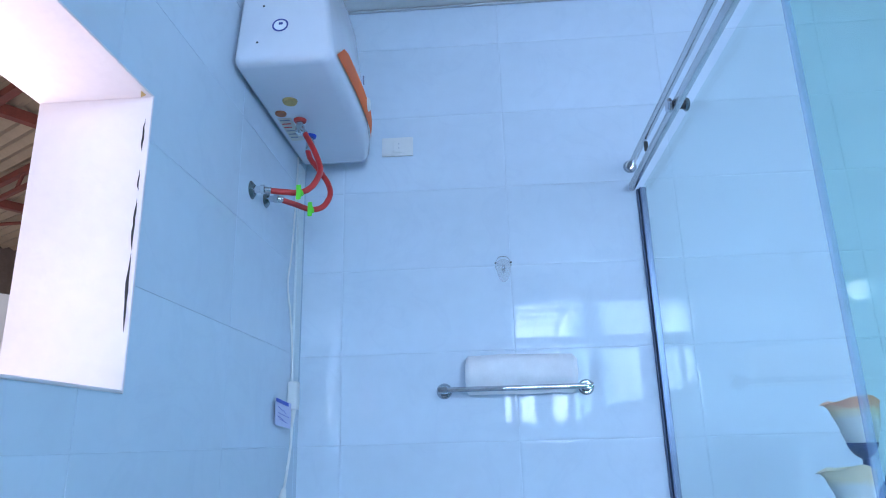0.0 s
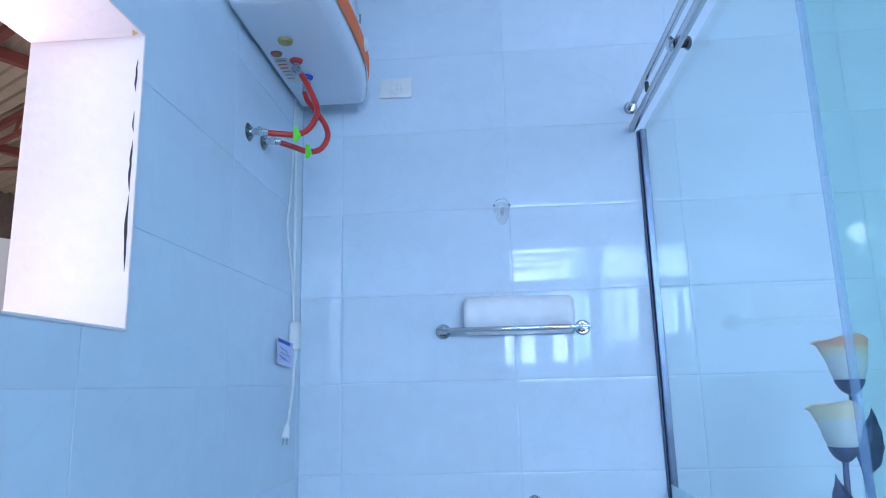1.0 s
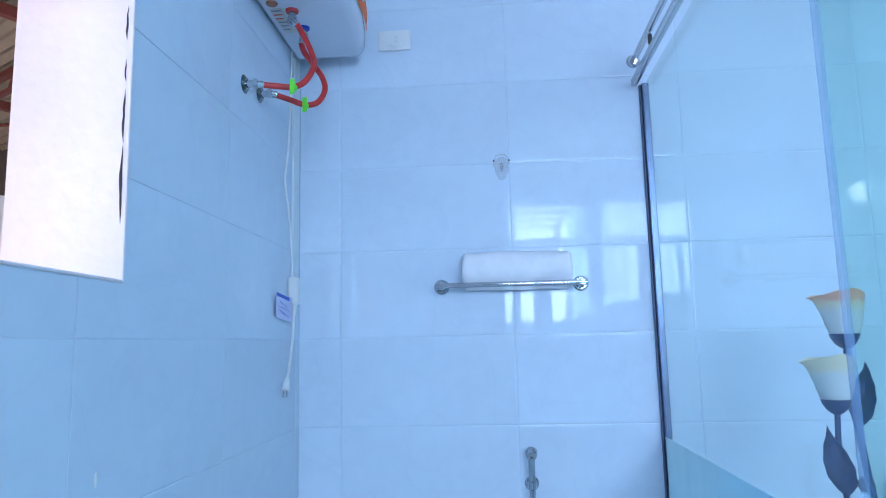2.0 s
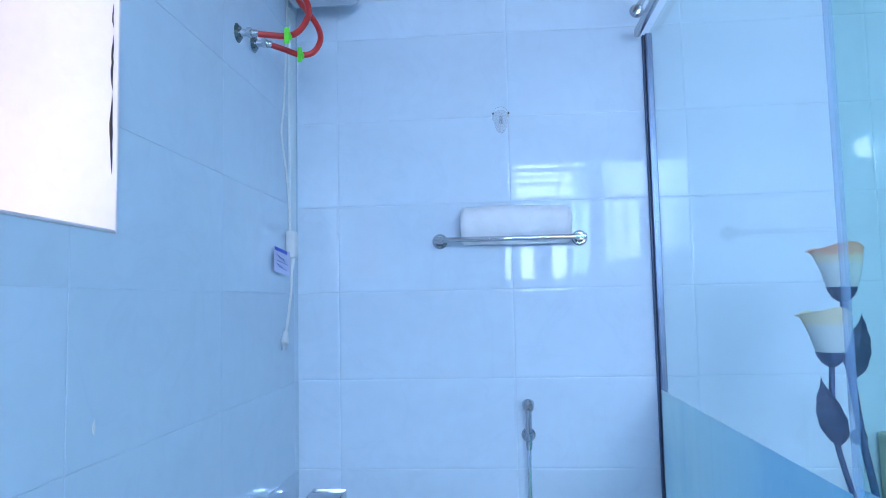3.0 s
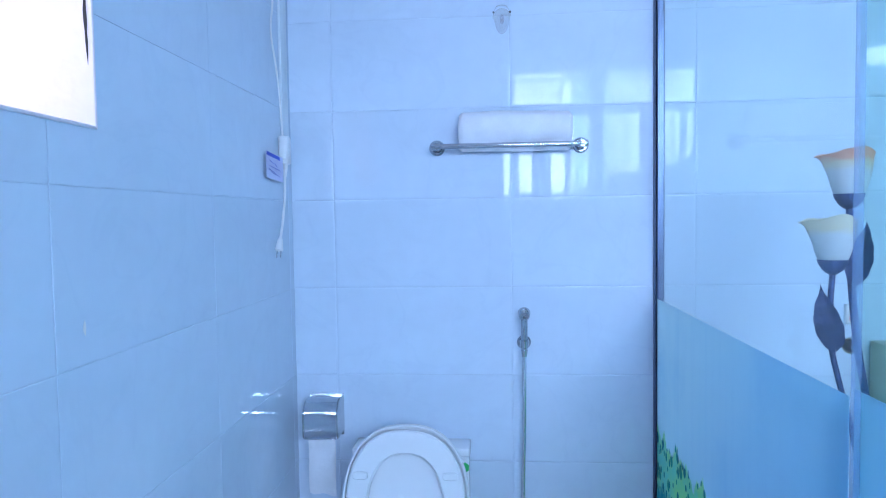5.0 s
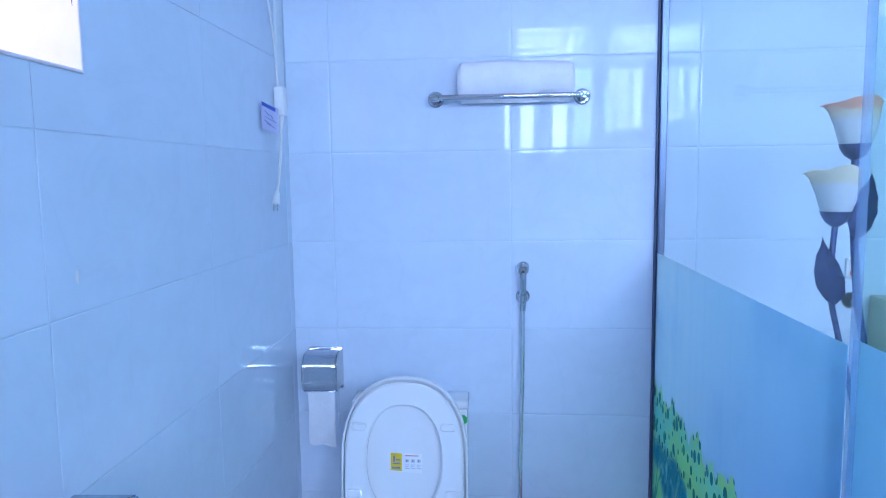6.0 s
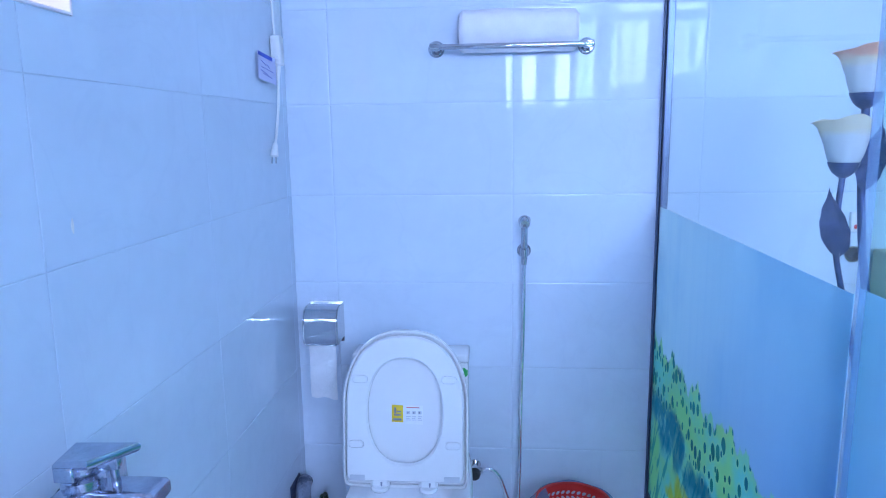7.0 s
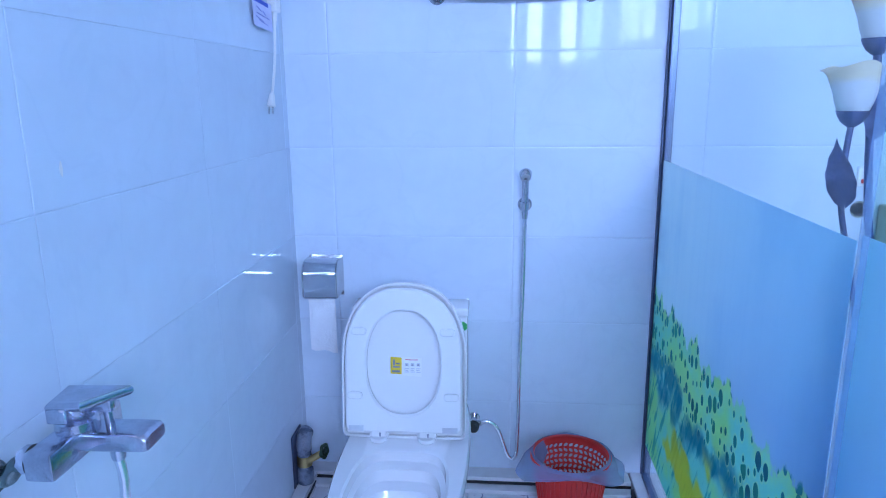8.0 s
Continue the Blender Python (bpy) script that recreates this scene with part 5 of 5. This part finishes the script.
def tulip_lamp():
    y = 1.54
    w, p = group("tulip_lamp", (1.09, y, 0), "dark iron floor lamp with two amber tulip shades", "floor lamp")

    for cx, z0, ph in ((1.022, 1.468, 0.3), (0.988, 1.318, 1.2)):
        prof = [(0.023, 0.0), (0.032, 0.012), (0.039, 0.032), (0.044, 0.056), (0.048, 0.078), (0.050, 0.090), (0.053, 0.097), (0.056, 0.100), (0.053, 0.097), (0.049, 0.088), (0.041, 0.055), (0.029, 0.014), (0.020, 0.004)]

        def wave(a, k, ph=ph):
            g = max(0, 4 - abs(k - 7)) / 4
            tongue = max(0.0, math.cos(a - math.pi + 0.15)) ** 14
            dome = max(0.0, math.cos(a + math.pi / 2 + 0.2)) ** 2
            rear = max(0.0, math.cos(a - math.pi / 2)) ** 2
            dent = max(0.0, math.cos(a + 2.55)) ** 20
            return g * (0.020 * tongue - 0.004 * dome - 0.006 * max(0.0, math.cos(a))), g * (0.013 * dome + 0.006 * rear - 0.004 * tongue - 0.006 * dent + 0.002 * math.cos(5 * a + ph))
        p("shade", lathe(prof, (cx, y, z0), 48, wave), shade_material("amber_tulip_glass", z0, z0 + 0.11, (0.95, 0.58, 0.42) if ph < 1 else (0.92, 0.84, 0.68)), "frosted white tulip shade with amber lip")
        p("cup", lathe([(0.0, -0.026), (0.010, -0.024), (0.022, -0.014), (0.030, 0.0), (0.033, 0.010), (0.028, 0.010), (0.0, 0.0)], (cx, y, z0), 28), IRON)
    p("stem", tube([(0.988, y, 1.30), (0.984, y, 1.22), (0.987, y, 1.13), (1.004, y, 1.05), (1.035, y, 0.93), (1.07, y, 0.75), (1.088, y, 0.5), (1.09, y, 0.03)], 0.0065, 10), IRON)
    p("stem", tube([(1.024, y, 1.45), (1.030, y + 0.006, 1.36), (1.036, y + 0.01, 1.26), (1.052, y + 0.012, 1.12), (1.075, y + 0.012, 0.98), (1.09, y + 0.012, 0.80), (1.098, y + 0.01, 0.5), (1.10, y + 0.006, 0.03)], 0.0085, 10), IRON)

    def leaf(cx, z0, z1, half, bend, yy):
        b = bmesh.new()
        rows = []
        n = 14
        for i in range(n + 1):
            t = i / n
            wd = half * (math.sin(math.pi * t ** 0.75)) ** 0.8 if 0 < t < 1 else 0.0008
            mx = cx + bend * (t - 0.5)
            z = z0 + (z1 - z0) * t
            rows.append([b.verts.new((mx + wd * s, yy - 0.010 * (1 - abs(s)) * math.sin(math.pi * t) + 0.003 * math.sin(t * 26) * abs(s), z - 0.014 * abs(s))) for s in (-1, -0.5, 0, 0.5, 1)])
        for a, c in zip(rows, rows[1:]):
            for j in range(4):
                b.faces.new((a[j], a[j + 1], c[j + 1], c[j]))
        bmesh.ops.solidify(b, geom=b.faces[:], thickness=0.002)
        return b
    p("leaf", leaf(0.975, 1.128, 1.272, 0.033, -0.034, y - 0.008), IRON, "dark embossed iron leaf")
    p("leaf", leaf(1.046, 1.278, 1.420, 0.030, 0.026, y - 0.006), IRON, "dark embossed iron leaf")
    p("base", lathe([(0, 0), (0.125, 0), (0.13, 0.006), (0.12, 0.018), (0.03, 0.030), (0.018, 0.045), (0, 0.045)], (1.095, y, 0.0), 40), IRON)


tulip_lamp()


def drawer_unit():
    w, p = group("drawer_unit", (1.62, 2.02, 0), "pale yellow plastic drawer unit against the tiles", "drawer unit")
    x0, x1, y0, y1 = 1.42, 1.82, 1.86, 2.19
    p("body", box(x0, x1, y0 + 0.012, y1, 0, 1.02, 0.008, 2), CREAM)
    for i in range(8):
        z = 0.02 + i * 0.124
        d = p("drawer", box(x0 + 0.008, x1 - 0.008, y0, y0 + 0.011, z, z + 0.115, 0.005, 2), CREAM)
        p("handle", box(x0 + 0.14, x1 - 0.14, y0 - 0.008, y0 - 0.001, z + 0.07, z + 0.085, 0.003, 1), PLASTIC, "", d)
    tagged(part("soap_dish", lathe([(0, 0), (0.03, 0), (0.045, 0.02), (0.042, 0.022), (0.028, 0.004), (0, 0.004)], (1.50, 2.0, 1.021), 24), PLASTIC, None), "small white plastic dish on the drawer unit", "dish")


drawer_unit()


def switch():
    w, p = group("switch_box", (1.362, BACK, 1.105), "small white switch box with red rocker", "switch")
    p("plate", box(1.345, 1.379, BACK - 0.014, BACK, 1.072, 1.137, 0.003, 1), PLASTIC)
    p("rocker", box(1.355, 1.369, BACK - 0.018, BACK - 0.0145, 1.084, 1.098, 0.002, 1), RED_PRINT, "red rocker")
    w, p = group("wall_valve", (1.366, BACK, 1.0), "small dark handled valve on the tiles", "valve")
    p("handle", rod((1.366, BACK, 1.0), (1.366, BACK - 0.03, 1.0), 0.022, 0.017, 18, bevel=0.004), RUBBER)
    p("flange", rod((1.366, BACK, 1.0), (1.366, BACK - 0.004, 1.0), 0.027, seg=20), CHROME)


switch()


def smear():
    w, p = group("paint_smear", (LEFT, 1.03, 1.29), "small white paint smear on the wall tile", "stain")
    out = [(1.012 + 0.0035 * math.cos(a * math.tau / 12) + 0.001 * math.sin(a * 5), 1.262 + 0.013 * math.sin(a * math.tau / 12)) for a in range(12)]
    p("smear", slab(out, lambda u, v, q: (LEFT + q, u, v), 0.0012), PLASTER)


smear()


def wall_lamp():
    w, p = group("wall_lamp", (RIGHT, 0.50, 2.3), "small lit wall lamp with white globe", "wall lamp")
    p("backplate", rod((RIGHT, 0.50, 2.3), (RIGHT - 0.02, 0.50, 2.3), 0.05, seg=28, bevel=0.004), CHROME)
    p("globe", lathe([(0.0, -0.06), (0.035, -0.052), (0.058, -0.02), (0.06, 0.01), (0.045, 0.042), (0.0, 0.06)], (RIGHT - 0.085, 0.50, 2.3), 28), LAMP_GLOW, "glowing white globe")
    p("arm", rod((RIGHT - 0.02, 0.50, 2.3), (RIGHT - 0.03, 0.50, 2.3), 0.02, seg=16), CHROME)


wall_lamp()

# ---- tiles, last ----
CACHE = {}


SOFT_EDGE = ((0, 0.008), (0, 0.0017), (0.0006, 0.0011), (0.0014, 0.00075), (0.0028, 0.00045), (0.0052, 0.00017), (0.0085, 0))
CRISP_EDGE = ((0, 0.008), (0, 0.0008), (0.0005, 0.0003), (0.0012, 0.0001), (0.002, 0))


def tile_mesh(w, h, material, name="tile", steps=SOFT_EDGE):
    """A flat tile with rounded-off edges, face towards -y, centred; shared by all tiles of one size."""
    key = (round(w, 4), round(h, 4), material.name, len(steps))
    if key not in CACHE:
        verts = []
        for inset, y in steps:
            verts += [(-w / 2 + inset, y, -h / 2 + inset), (w / 2 - inset, y, -h / 2 + inset), (w / 2 - inset, y, h / 2 - inset), (-w / 2 + inset, y, h / 2 - inset)]
        top = 4 * (len(steps) - 1)
        faces = [(top, top + 1, top + 2, top + 3)]
        for k in range(0, top, 4):
            for i in range(4):
                j = (i + 1) % 4
                faces.append((k + i, k + j, k + 4 + j, k + 4 + i))
        me = bpy.data.meshes.new(name)
        me.from_pydata(verts, [], faces)
        me.materials.append(material)
        CACHE[key] = me
    return CACHE[key]


def cut(rect, hole):
    """The rectangle less the hole, as up to four rectangles."""
    a0, a1, b0, b1 = rect
    h0, h1, k0, k1 = hole
    if a1 <= h0 or a0 >= h1 or b1 <= k0 or b0 >= k1:
        return [rect]
    out = []
    if b0 < k0:
        out.append((a0, a1, b0, k0))
    if b1 > k1:
        out.append((a0, a1, k1, b1))
    c0, c1 = max(b0, k0), min(b1, k1)
    if a0 < h0:
        out.append((a0, h0, c0, c1))
    if a1 > h1:
        out.append((h1, a1, c0, c1))
    return out


trng = random.Random(11)
JOINT = 0.0013


def lay(parent, us, vs, m, hole=None, steps=SOFT_EDGE):
    """Tiles between the joint lines us (along) and vs (up), set by the frame m."""
    for u0, u1 in zip(us, us[1:]):
        for v0, v1 in zip(vs, vs[1:]):
            pieces = cut((u0, u1, v0, v1), hole) if hole else [(u0, u1, v0, v1)]
            if pieces != [(u0, u1, v0, v1)]:
                # a tile cut round the opening stays one piece
                if pieces:
                    k = bmesh.new()
                    for a0, a1, b0, b1 in pieces:
                        box(max(a0, u0 + JOINT / 2), min(a1, u1 - JOINT / 2), 0.0002, 0.008, max(b0, v0 + JOINT / 2), min(b1, v1 - JOINT / 2), bm=k)
                    ob = new("tile", finish("tile", k, TILE))
                    ob.parent, ob.matrix_basis = parent, m
                continue
            for a0, a1, b0, b1 in pieces:
                ob = new("tile", tile_mesh(a1 - a0 - JOINT, b1 - b0 - JOINT, TILE, "tile", steps))
                ob.parent = parent
                tilt = [trng.uniform(-0.07, 0.07) for _ in range(2)]
                ob.matrix_basis = m @ Matrix.Translation(((a0 + a1) / 2, trng.uniform(0, 0.0004), (b0 + b1) / 2)) @ pose(0, 0, 0, tilt[0], 0, tilt[1])


rows_z = [0.0] + [0.3 * k for k in range(1, 11)] + [CEIL - 0.004]
cols = [LEFT - 0.007] + [-0.33 + 0.602 * k for k in range(5)] + [RIGHT - 0.002]
lay(wall_back, cols, rows_z, Matrix.Translation((0, BACK, 0)))
ycols = [REAR + 0.002] + [0.937 + 0.61 * k for k in range(-5, 3)] + [BACK + JOINT / 2]
# along -y on the left wall: local x runs towards the back, the face looks to +x
left_frame = Matrix.Translation((LEFT, 0, 0)) @ Matrix(((0, -1, 0, 0), (1, 0, 0, 0), (0, 0, 1, 0), (0, 0, 0, 1)))
lay(wall_left, ycols, rows_z, left_frame, WIN, CRISP_EDGE)
for i in range(10):
    for k in range(16):
        x0, y0 = LEFT + i * 0.3, BACK - (k + 1) * 0.3
        if x0 + 0.3 > RIGHT or y0 < REAR:
            continue
        ob = new("tile", tile_mesh(0.297, 0.297, FLOOR_TILE, "floor_tile"))
        ob.parent = floor
        ob.matrix_basis = Matrix.Translation((x0 + 0.15, y0 + 0.15, 0)) @ pose(0, 0, 0, -90, 0, 0)
